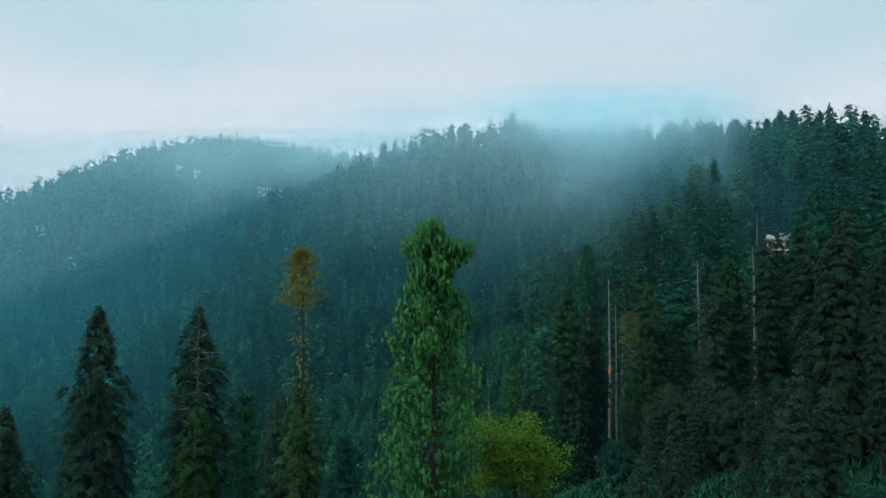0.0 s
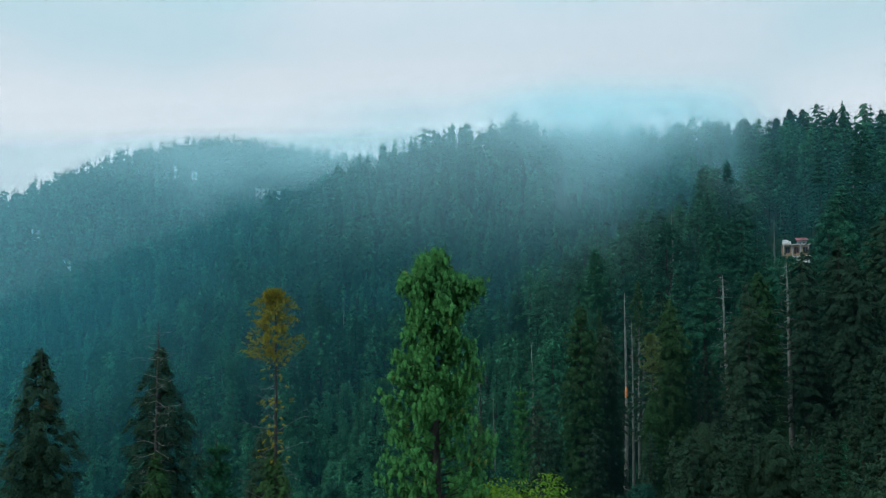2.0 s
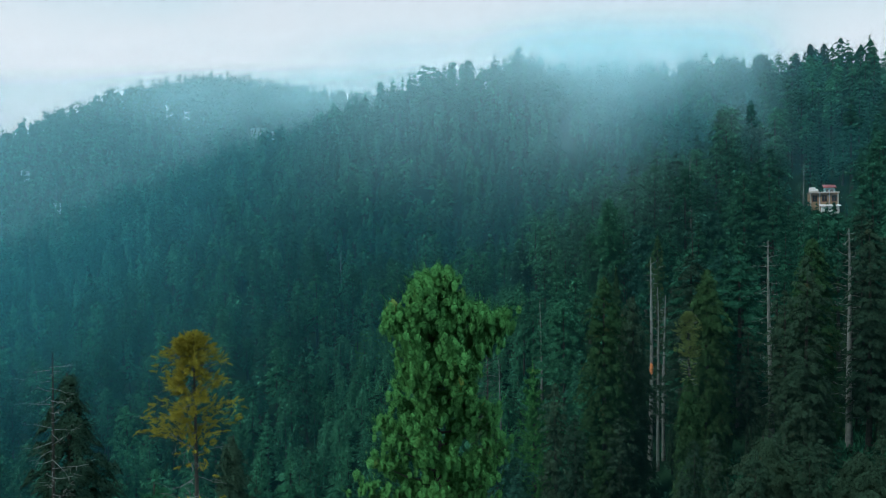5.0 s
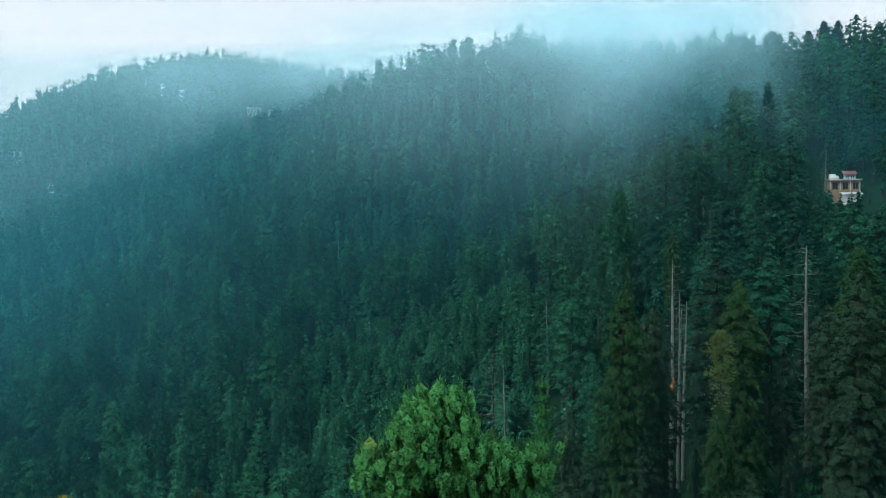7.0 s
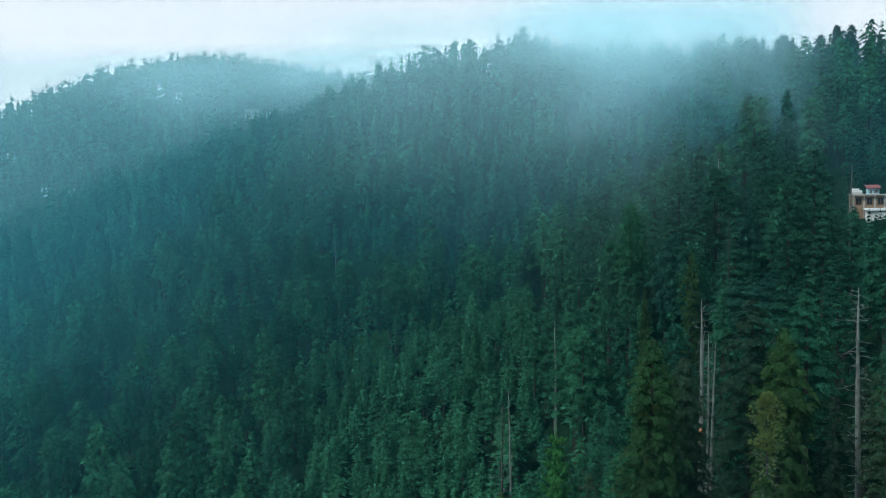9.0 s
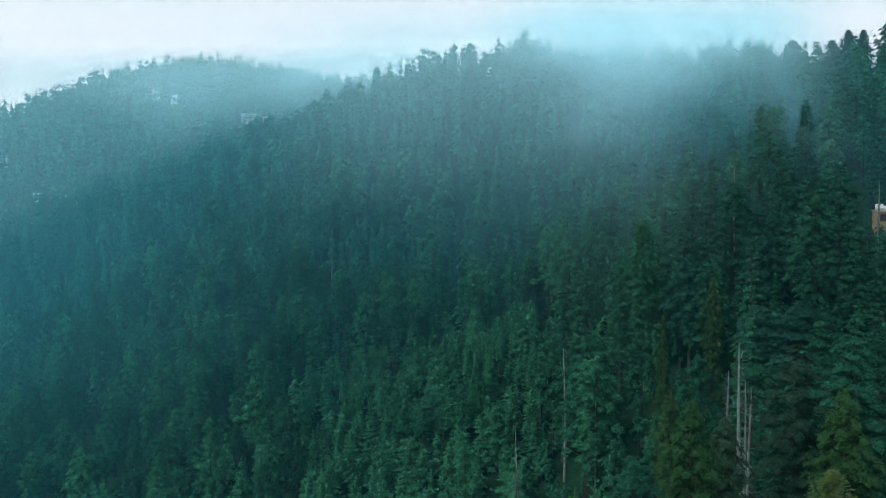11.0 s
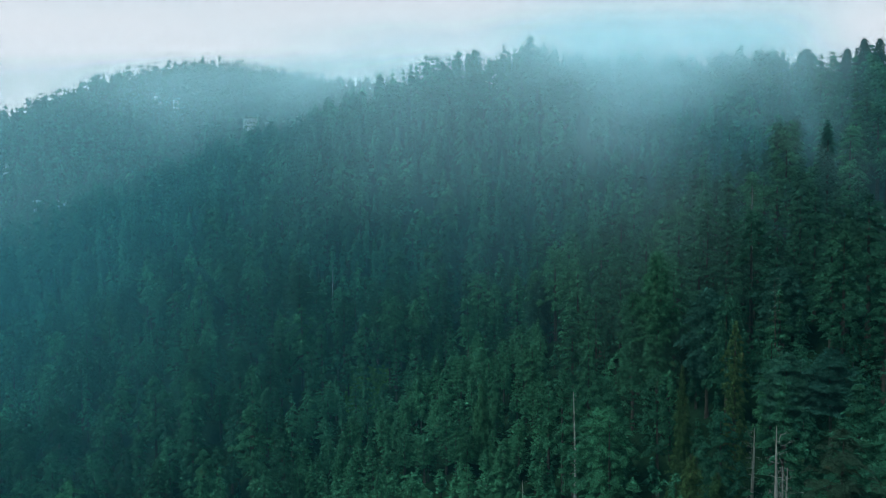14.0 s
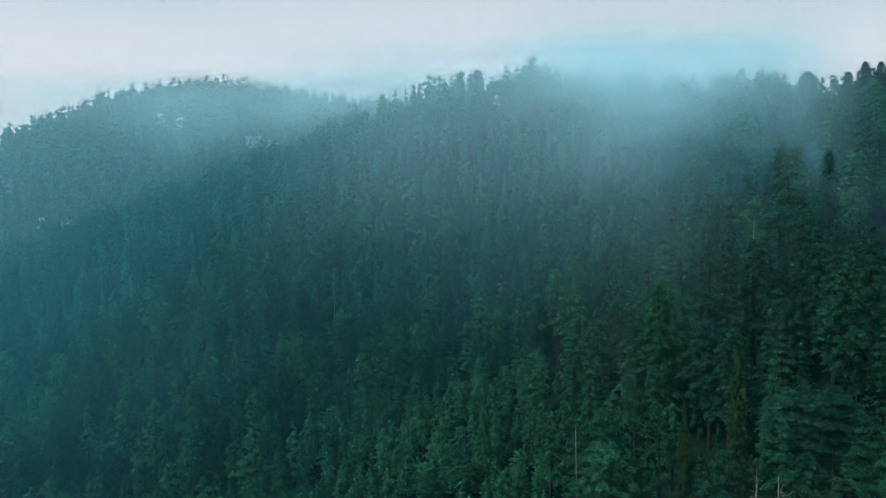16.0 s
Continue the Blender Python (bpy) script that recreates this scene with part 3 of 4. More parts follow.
def broadleaf(seed, x, y, top, radius):
    """A leafy crown on forked limbs, its leaves in drooping clumps."""
    rng = rng_of(seed)
    h = height_to(x, y, top)
    trunk, _ = stem(rng, h * 0.6, 0.26, 0.1)
    limbs, clumps = [], []
    for k in range(40):
        az, el = k * 2.4, rng.uniform(-0.35, 1.3)
        d = np.array([math.cos(az) * math.cos(el), math.sin(az) * math.cos(el), math.sin(el)])
        ln = radius * rng.uniform(0.75, 1.1)
        s = np.linspace(0, 1, 5)
        p = np.array([0, 0, h - radius * 1.25]) + np.outer(s * ln, d * [1, 1, 1.1]) + rng.normal(0, 0.1, (5, 3)) * s[:, None]
        limbs.append(tube(p, 0.09 * (1.1 - s), 5))
        for _ in range(14):
            clumps.append(p[rng.integers(2, 5)] + rng.normal(0, 0.55, 3))
    c = np.array(clumps)
    n, m = len(c), 34
    centre = c[:, None] + rng.normal(0, 0.34, (n, m, 3)) * [1, 1, 0.7]
    az, tilt = rng.random((n, m)) * 6.28, rng.uniform(-0.9, 0.1, (n, m))
    d = np.stack([np.cos(az) * np.cos(tilt), np.sin(az) * np.cos(tilt), np.sin(tilt)], -1)
    e = np.stack([-np.sin(az), np.cos(az), rng.normal(0, 0.3, (n, m))], -1)
    ln = rng.uniform(0.16, 0.30, (n, m, 1))
    a, b, u, w = centre, centre + d * ln, centre + d * ln * 0.45 + e * ln * 0.3, centre + d * ln * 0.45 - e * ln * 0.3
    v = np.stack([a, u, b, w], 2).reshape(-1, 3)
    i = np.arange(n * m) * 4
    tris = np.concatenate([np.stack([i, i + 1, i + 2], 1), np.stack([i, i + 2, i + 3], 1)])
    parts = [("trunk", mesh_np("trunk", *trunk, M_BARK, smooth=True), ""), ("branchwork", mesh_np("branchwork", *join(*limbs), M_BARK), ""), ("crown", mesh_np("crown", v, tris, M_LEAF), "yellow-green leaves in drooping clumps")]
    return tree_thing("broadleaf_tree", parts, x, y, "yellow-green broadleaf tree with a rounded leafy crown")


def snag(seed, x, y, top, foot=0.4, limbs=26, length=2.0, lo=0.25, wound=None, label="bare grey dead conifer trunk with broken branches", lean=0.0, tip=0.06):
    rng = rng_of(seed)
    h = height_to(x, y, top)
    trunk, _ = stem(rng, h, foot * 0.8, tip * 0.8, bend=0.3, sides=9)
    twigs = bare_limbs(rng, h, lo, 0.99, int(limbs * 1.6), length * 1.35, thick=0.028 + foot * 0.03, twigs=4)
    parts = [("trunk", mesh_np("trunk", *trunk, M_DEAD, smooth=True), ""), *twigs]
    root = tree_thing("dead_tree", parts, x, y, label, "dead tree")
    root.matrix_world = root.matrix_world @ pose(0, 0, 0, 0, lean, 0)
    if wound:
        z = wound - float(ground_z(x, y))
        s = np.linspace(0, 1, 6)
        p = np.column_stack([-0.02 + 0 * s, -0.10 - 0.05 * np.sin(s * 3.1), z - 1.0 + 2.0 * s])
        me = mesh_np("split", *tube(p, (foot * 0.8 * (1 - z / h) ** 0.8 + 0.05) * (0.55 + 0.5 * np.sin(0.25 + s * 2.6)), 8), M_RAW)
        tagged(link(new("split", me), root), "raw orange wood where the bark split")
    return root


bright_pine(-0.9, 55.2, 44.05)
broadleaf(21, 5.4, 62.2, 29.4, 4.3)

# the narrow dark firs in front
for seed, x, y, top, radius, mat, label in (
    (31, -29.4, 65.1, 37.8, 3.4, M_FIR, "tall narrow dark green fir with drooping branches"),
    (32, -21.8, 68.0, 37.6, 3.5, M_FIR, "tall narrow dark fir behind a bare spire"),
    (33, 36.0, 70.0, 44.6, 2.8, M_FIR, "very tall dark fir with dense drooping branches"),
    (34, 47.5, 84.0, 42.6, 3.1, M_FIR, "very tall dark fir with dense drooping branches"),
    (35, 25.5, 88.6, 28.0, 2.9, M_FIR, "dark green fir with a pointed top"),
    (36, 30.3, 83.0, 28.3, 3.0, M_FIR, "dark green fir with a pointed top"),
    (37, 31.8, 122.6, 39.8, 3.3, M_OLIVE, "olive green fir with a pale tip"),
    (38, 18.9, 122.3, 39.0, 3.7, M_OLIVE, "broad olive green fir with hanging branches"),
    (39, 43.8, 120.1, 43.6, 3.6, M_OLIVE, "tall olive green fir with hanging branches"),
    (40, -40.0, 70.0, 28.6, 3.2, M_FIR, "dark fir at the edge of the trees"),
    (41, -20.4, 95.0, 26.8, 3.0, M_FIR, "small dark fir among the pines"),
    (42, 23.6, 128.0, 36.0, 3.2, M_FIR, "tall narrow dark green fir"),
    (43, 58.0, 126.0, 47.0, 3.1, M_FIR, "very tall dark fir with dense drooping branches"),
    (45, 40.5, 61.0, 31.0, 2.8, M_FIR, "dark fir with dense drooping branches"),
    (46, 31.0, 57.0, 24.5, 2.4, M_CEDAR, "blue-green bushy conifer on the slope"),
    (47, 38.5, 76.0, 30.0, 2.6, M_FIR, "dark fir with dense drooping branches"),
    (48, 24.5, 68.0, 19.5, 2.4, M_CEDAR, "blue-green bushy conifer on the slope"),
    (49, 19.5, 75.0, 19.0, 2.2, M_FIR, "small dark fir on the slope"),
    (44, 51.0, 108.0, 45.0, 3.0, M_FIR, "very tall dark fir with dense drooping branches"),
):
    h = height_to(x, y, top)
    tree_thing("fir_tree", fir_parts(seed, h, radius, mat, droop=0.5, lift=0.0), x, y, label)


# single large trees on the middle slope
for seed, x, y, top, radius, mat, outline, base, droop, lift, tiers, label in (
    (201, 77.0, 222.5, 60.5, 6.6, M_CEDAR, cone, 0.2, 0.08, 0.14, 17, "broad blue-green cedar with layered level branches"),
    (202, 40.5, 226.0, 52.0, 4.6, M_YOUNG, dome, 0.25, 0.05, 0.3, 0, "tall bright green cedar with a rounded top"),
    (203, 48.0, 218.0, 45.2, 5.0, M_CEDAR, dome, 0.3, 0.05, 0.3, 0, "bushy blue-green cedar with upturned branches"),
    (204, 36.2, 229.0, 43.3, 3.4, M_YOUNG, column, 0.3, 0.05, 0.3, 0, "slender green cedar beside a taller one"),
    (205, 27.0, 325.0, 36.5, 5.0, M_CEDAR, dome, 0.25, 0.05, 0.25, 0, "tall blue-green cedar with a domed top"),
    (206, -57.6, 352.0, 43.5, 6.4, M_CEDAR, dome, 0.25, 0.05, 0.2, 15, "tall broad cedar with layered branches"),
    (207, -111.0, 406.0, 36.6, 5.6, M_CEDAR, dome, 0.2, 0.05, 0.25, 0, "broad blue-green cedar on the hazy slope"),
    (208, 87.5, 254.0, 81.0, 3.4, M_CEDAR, column, 0.15, 0.3, 0.1, 0, "very tall narrow dark fir standing above the slope"),
    (209, 55.6, 184.0, 39.5, 4.2, M_CEDAR, dome, 0.58, 0.05, 0.2, 5, "flat-topped pine on a long bare trunk"),
    (210, 51.0, 189.0, 38.0, 4.4, M_CEDAR, dome, 0.55, 0.05, 0.2, 5, "flat-topped pine on a long bare trunk"),
    (211, 29.0, 165.0, 29.6, 2.8, M_OLIVE, dome, 0.1, 0.3, 0.2, 0, "bushy olive green fir with a rounded top"),
    (212, 30.6, 160.0, 29.0, 2.6, M_OLIVE, dome, 0.1, 0.3, 0.2, 0, "bushy olive green fir with a rounded top"),
    (213, 43.4, 190.0, 43.0, 2.4, M_OLIVE, column, 0.1, 0.4, 0.1, 0, "slender olive green fir among the cedars"),
    (214, 33.6, 185.0, 37.0, 3.0, M_OLIVE, cone, 0.1, 0.3, 0.15, 0, "olive green fir with a pointed top"),
    (215, 66.0, 226.0, 48.5, 5.4, M_CEDAR, dome, 0.25, 0.05, 0.3, 0, "bushy blue-green cedar behind a bare trunk"),
    (216, 5.5, 254.0, 19.4, 3.6, M_YOUNG, cone, 0.1, 0.0, 0.3, 0, "young bright green pine on the knoll"),
    (219, 147.1, 432.0, 128.5, 6.5, M_CEDAR, dome, 0.25, 0.05, 0.2, 0, "broad dark cedar on the misty ridge"),
    (220, 157.5, 424.0, 130.0, 5.5, M_CEDAR, dome, 0.25, 0.05, 0.2, 0, "broad dark cedar on the misty ridge"),
    (221, 169.6, 412.0, 127.5, 4.4, M_FIR, dome, 0.25, 0.1, 0.2, 0, "tall dark cedar beside a gap in the ridge's trees"),
    (222, 176.1, 410.0, 131.5, 4.8, M_FIR, dome, 0.25, 0.1, 0.2, 0, "tall dark cedar beside a gap in the ridge's trees"),
    (223, 181.5, 408.0, 131.0, 4.2, M_FIR, dome, 0.25, 0.1, 0.2, 0, "tall dark cedar standing above the ridge"),
    (224, 190.0, 400.0, 126.0, 3.8, M_FIR, cone, 0.25, 0.1, 0.2, 0, "pointed dark fir on the ridge"),
    (225, 135.0, 467.0, 138.0, 5.5, M_CEDAR, dome, 0.25, 0.05, 0.2, 0, "broad cedar fading into the cloud"),
    (217, -38.0, 394.0, 23.6, 4.2, M_CEDAR, dome, 0.2, 0.05, 0.3, 0, "blue-green cedar above the small meadow"),
    (218, -9.0, 336.0, 22.6, 4.2, M_CEDAR, dome, 0.2, 0.05, 0.3, 0, "blue-green cedar at the edge of the knoll"),
):
    h = height_to(x, y, top)
    tree_thing("fir_tree" if mat in (M_FIR, M_OLIVE) else "cedar_tree", fir_parts(seed, h, radius, mat, base, 520, outline, 0.16 * radius + 0.15, droop=droop, lift=lift, tiers=tiers, flat=0.5 if tiers else 0.8), x, y, label)


def half_dead(seed, x, y, top, radius, live, mat, label, crown_label, head=None, head_mat=None):
    """A dying conifer: a bare spire above, foliage below; head: the share that still carries yellow needles at the very top."""
    rng = rng_of(seed)
    h = height_to(x, y, top)
    trunk, _ = stem(rng, h, 0.20, 0.025, bend=0.2)
    leaves = boughs(rng, h * live, radius, 0.1, 900, 3, column, 0.46, 0.5, 0.0, 0.7, 0.2, blades=6)
    parts = [("trunk", mesh_np("trunk", *trunk, M_BARK, smooth=True), "thin bare upper trunk"),
             *bare_limbs(rng, h, live - 0.12, 0.985, 56, 2.1, thick=0.022, twigs=5),
             ("crown", mesh_np("crown", *leaves[:2], mat, normals=leaves[2]), crown_label)]
    if head:
        bases, ways = [], []
        for _ in range(int(9000 * head)):
            v = rng.random() ** 1.2
            az, q = rng.random() * 6.28, rng.uniform(0.2, 1.0)
            r = (0.3 + 1.5 * math.sin(min(1.0, v * 1.1) * 2.6)) * q * (0.75 + 0.45 * math.sin(az * 2 + v * 9))
            if math.sin(az * 2 + v * 17) + math.sin(az * 3 - v * 31 + 1.3) < -0.25 and v > 0.15:
                continue
            bases.append([r * math.cos(az), r * math.sin(az), h - head * h * v - 0.1 * r - 0.1])
            ways.append([math.cos(az) * 0.8, math.sin(az) * 0.8, 0.35 + rng.normal(0, 0.4)])
        # thin tufts along the bare part
        for _ in range(60):
            az, r, z = rng.random() * 6.28, rng.uniform(0.1, 0.9), h * rng.uniform(live - 0.03, 1 - head)
            bases.append([r * math.cos(az), r * math.sin(az), z]), ways.append([math.cos(az), math.sin(az), rng.normal(-0.2, 0.4)])
        ways = np.array(ways)
        ways /= np.linalg.norm(ways, axis=1, keepdims=True)
        parts.append(("yellow_head", mesh_np("yellow_head", *brushes(rng, np.array(bases), ways, 0.26, 22, 0.9, 0.16, 0.016), head_mat or M_YELLOW), "yellowed dying needles" if head_mat is None else "pale olive needles"))
    return tree_thing("dying_conifer", parts, x, y, label, "tree")


half_dead(51, -9.9, 53.1, 41.8, 2.1, 0.73, M_OLIVE, "dying conifer with a yellow top and bare middle", "olive hanging foliage", head=0.12)
half_dead(52, -20.2, 62.9, 39.6, 2.2, 0.74, M_OLIVE, "half dead conifer with a bare grey spire", "olive green and brown lower foliage")
half_dead(53, 27.1, 115.0, 35.3, 1.8, 0.70, M_OLIVE, "half dead conifer with a pale yellowish top", "bright olive lower foliage", head=0.2, head_mat=M_PALE)
half_dead(54, 54.2, 201.2, 48.8, 3.6, 0.50, M_YOUNG, "half dead conifer with a grey twiggy spire above green branches", "green lower foliage")
half_dead(55, 4.3, 127.4, 31.4, 2.6, 0.72, M_OLIVE, "thinning olive conifer with grey bare twigs at the top", "olive brown foliage")
small_pine(61, -18.9, 73.0, 30.0, 3.0, M_YOUNG, "green bushy pine between the firs")
small_pine(62, -34.0, 70.0, 23.6, 3.2, M_CEDAR, "blue-green bushy young pine")
small_pine(63, -24.0, 68.0, 22.5, 2.6, M_CEDAR, "blue-green bushy young pine")
small_pine(64, 11.4, 137.0, 25.8, 3.1, M_PINE, "bright green young pine with tufted shoots")
small_pine(65, 20.0, 92.0, 20.5, 2.2, M_CEDAR, "blue-green young pine on the slope")
small_pine(66, -11.0, 84.0, 23.5, 2.8, M_CEDAR, "blue-green young pine on the slope")

snag(71, 28.6, 139.0, 40.6, 0.46, 40, 1.6, 0.2, wound=24.5, label="tall grey dead trunk with a raw orange wound", lean=1.2)
snag(72, 32.6, 146.0, 34.4, 0.30, 34, 1.7, 0.25, label="thin grey dead trunk beside a taller one")
snag(73, 41.6, 126.9, 43.2, 0.44, 44, 2.4, 0.2, label="tall bare grey snag with curled broken branches", lean=-1.0)
snag(74, 45.5, 114.7, 44.8, 0.44, 50, 1.5, 0.15, lean=-0.6)
snag(75, 20.5, 205.7, 28.0, 0.34, 24, 1.0, 0.35)
snag(76, -53.4, 404.0, 36.8, 0.40, 18, 0.9, 0.4)
snag(77, 87.6, 220.5, 60.0, 0.36, 26, 1.2, 0.3)
snag(78, 69.4, 251.9, 65.2, 0.36, 26, 1.2, 0.4)
snag(79, 40.6, 175.5, 30.0, 0.40, 30, 1.2, 0.3)
snag(80, 39.0, 320.0, 29.6, 0.34, 18, 0.9, 0.4)
snag(81, 37.0, 88.0, 18.5, 0.30, 6, 0.8, 0.5, label="short broken grey dead stump")
snag(82, 30.5, 141.5, 36.0, 0.26, 20, 1.3, 0.3, label="thin grey dead trunk beside a taller one")
snag(83, 10.0, 190.0, 17.5, 0.26, 14, 0.9, 0.3)
snag(84, 131.0, 262.0, 88.0, 0.4, 20, 1.2, 0.3)


# ---- the houses ----
def box_bm(bm, x0, x1, y0, y1, z0, z1, bevel=0.0):
    r = bmesh.ops.create_cube(bm, size=1.0)
    bmesh.ops.scale(bm, vec=(x1 - x0, y1 - y0, z1 - z0), verts=r["verts"])
    bmesh.ops.translate(bm, vec=((x0 + x1) / 2, (y0 + y1) / 2, (z0 + z1) / 2), verts=r["verts"])
    if bevel:
        bmesh.ops.bevel(bm, geom=list({e for v in r["verts"] for e in v.link_edges}), offset=bevel, segments=1, affect="EDGES")
    return bm


M_WALL = surface("ochre_plaster", (0.20, 0.125, 0.07), (0.28, 0.18, 0.105), 0.6, c=(0.17, 0.12, 0.08))
M_PILLAR = surface("grey_concrete", (0.32, 0.30, 0.27), (0.45, 0.43, 0.40), 0.8)
M_ROOF = surface("weathered_roof", (0.16, 0.15, 0.14), (0.30, 0.28, 0.26), 0.5)
M_TIN = surface("pale_tin_roof", (0.42, 0.45, 0.46), (0.60, 0.63, 0.64), 0.5, 0.45, c=(0.42, 0.44, 0.42))
M_RED = surface("red_tin_roof", (0.20, 0.055, 0.055), (0.28, 0.09, 0.085), 0.7, 0.5)
M_BLUE = surface("pale_blue_paint", (0.30, 0.55, 0.62), (0.42, 0.68, 0.74), 0.7)
M_WHITE = surface("white_paint", (0.52, 0.54, 0.55), (0.68, 0.70, 0.71), 0.6, c=(0.40, 0.42, 0.41))
M_SHUTTER = surface("dark_red_shutter", (0.10, 0.022, 0.016), (0.16, 0.035, 0.025), 1.5)
M_GLASS = surface("dark_window", (0.012, 0.018, 0.02), (0.03, 0.04, 0.045), 0.7, 0.15, bump=0.02)


def window_part(x, z, w, h, parent, y=0.0, frame_mat=None):
    win = part("window", box_bm(box_bm(box_bm(box_bm(bmesh.new(), x - w / 2 - 0.08, x + w / 2 + 0.08, y - 0.07, y + 0.02, z + h / 2, z + h / 2 + 0.09), x - w / 2 - 0.08, x + w / 2 + 0.08, y - 0.10, y + 0.02, z - h / 2 - 0.09, z - h / 2), x - w / 2 - 0.08, x - w / 2, y - 0.07, y + 0.02, z - h / 2, z + h / 2), x + w / 2, x + w / 2 + 0.08, y - 0.07, y + 0.02, z - h / 2, z + h / 2), frame_mat or M_SHUTTER, parent)
    part("pane", box_bm(bmesh.new(), x - w / 2, x + w / 2, y - 0.03, y + 0.02, z - h / 2, z + h / 2), M_GLASS, win)
    part("glazing_bar", box_bm(bmesh.new(), x - 0.05, x + 0.05, y - 0.06, y - 0.032, z - h / 2, z + h / 2), frame_mat or M_SHUTTER, win)
    return win


def ochre_house(x, y, z, turn):
    """A long house on the slope: ochre upper storey with dark windows, pillars, an overhanging flat roof."""
    root = new("house")
    root.matrix_world = pose(x, y, z, 0, 0, turn)
    part("wall", box_bm(bmesh.new(), -5.3, 1.8, 0, 6, -7.0, 3.0, 0.03), M_WALL, root)
    part("roof", box_bm(bmesh.new(), -5.6, 2.1, -0.7, 6.4, 3.0, 3.28, 0.05), M_ROOF, root, "weathered flat roof with an overhang")
    part("fascia", box_bm(bmesh.new(), -5.62, 2.12, -0.76, -0.7, 2.92, 3.2), M_PILLAR, root)
    for wx in (-4.1, -1.7, 0.7):
        window_part(wx, 1.45, 1.15, 1.55, root)
    for px in (-5.15, -2.9, -0.5, 1.65):
        part("pillar", box_bm(bmesh.new(), px - 0.12, px + 0.12, -0.16, -0.004, -7.0, 2.99), M_PILLAR, root)
    return tagged(root, "ochre plastered house with dark red windows", "house")


def shed(x, y, z, turn, w, d, h, wall, roof_mat, label, slope=0.7, windows=()):
    root = new("shed")
    root.matrix_world = pose(x, y, z, 0, 0, turn)
    part("wall", box_bm(bmesh.new(), -w / 2, w / 2, 0, d, -5.0, h, 0.02), wall, root)
    bm = box_bm(bmesh.new(), -w / 2 - 0.4, w / 2 + 0.4, -0.5, d + 0.3, h + 0.02, h + 0.12)
    for v in bm.verts:
        v.co.z += slope * max(0.0, (v.co.y + 0.5) / (d + 0.8))
    part("roof", bm, roof_mat, root)
    for wx, wz, ww, wh in windows:
        window_part(wx, wz, ww, wh, root, frame_mat=M_WHITE)
    return tagged(root, label, "building")


def roof_tank(x, y, z, turn):
    """A white water tank on a low stand."""
    root = new("water_tank")
    root.matrix_world = pose(x, y, z, 0, 0, turn)
    bm = box_bm(bmesh.new(), -0.8, 0.8, -0.6, 0.6, 0.25, 1.35, 0.15)
    part("body", bm, M_WHITE, root)
    part("step", box_bm(bmesh.new(), 0.83, 1.5, -0.5, 0.5, 0.25, 0.9, 0.1), M_WHITE, root)
    part("stand", box_bm(bmesh.new(), -0.8, 1.6, -0.55, 0.55, 0.0, 0.25), M_PILLAR, root)
    return tagged(root, "white water tank standing on the flat roof", "water tank")


HX, HY, HZ = 104.0, 240.0, 50.2
ochre_house(HX, HY, HZ, -18)
hm = pose(HX, HY, HZ, 0, 0, -18)
tank = hm @ Vector((-4.4, 3.0, 3.28))
roof_tank(*tank, -18)
p = hm @ Vector((-0.6, -3.4, -3.2))
shed(*p, -18, 4.2, 2.6, 2.4, M_WHITE, M_TIN, "small shed with a pale tin roof below the house", 0.5)
p = hm @ Vector((1.0, 10.0, 2.7))
shed(*p, -18, 2.6, 2.6, 2.0, M_BLUE, M_RED, "pale blue hut with a red tin roof", 0.9, ((-0.7, 1.2, 0.6, 0.7), (0.5, 1.2, 0.8, 0.7)))


def far_house(x, y, w, d, h, label, storeys=2, lift=0.0):
    """A pale house among the trees of the far slope."""
    root = new("house")
    z = float(ground_z(x, y)) + lift
    root.matrix_world = pose(x, y, z, 0, 0, 12)
    part("wall", box_bm(bmesh.new(), -w / 2, w / 2, 0, d, -8.0, h), M_WHITE, root)
    bm = box_bm(bmesh.new(), -w / 2 - 0.6, w / 2 + 0.6, -0.8, d + 0.6, h + 0.02, h + 0.3)
    for v in bm.verts:
        v.co.z += 1.6 * max(0.0, 1 - abs(v.co.y - d / 2) / (d / 2 + 0.8))
    part("roof", bm, M_TIN, root, "pale tin roof")
    for s in range(storeys):
        for k in range(int(w // 3)):
            window_part(-w / 2 + 1.6 + k * 3.0, 1.5 + 2.9 * s, 1.2, 1.5, root, frame_mat=M_WHITE)
    return tagged(root, label, "house")


FAR_HOUSES = [(-183, 776, 13, 8, 5, 5), (-165, 776, 9, 7, 4, 5), (-284, 824, 7, 6, 6, 5), (-260, 804, 5, 5, 5, 5), (-329, 684, 8, 5, 3, 6), (-307, 674, 8, 5, 3, 6),
              (-395, 752, 6, 6, 6, 5), (25, 566, 7, 5, 3.0, 8)]
for x, y, w, d, h, lift in FAR_HOUSES:
    far_house(x, y, w, d, h, "pale house with a tin roof among the trees", 2 if h > 5 else 1, lift)

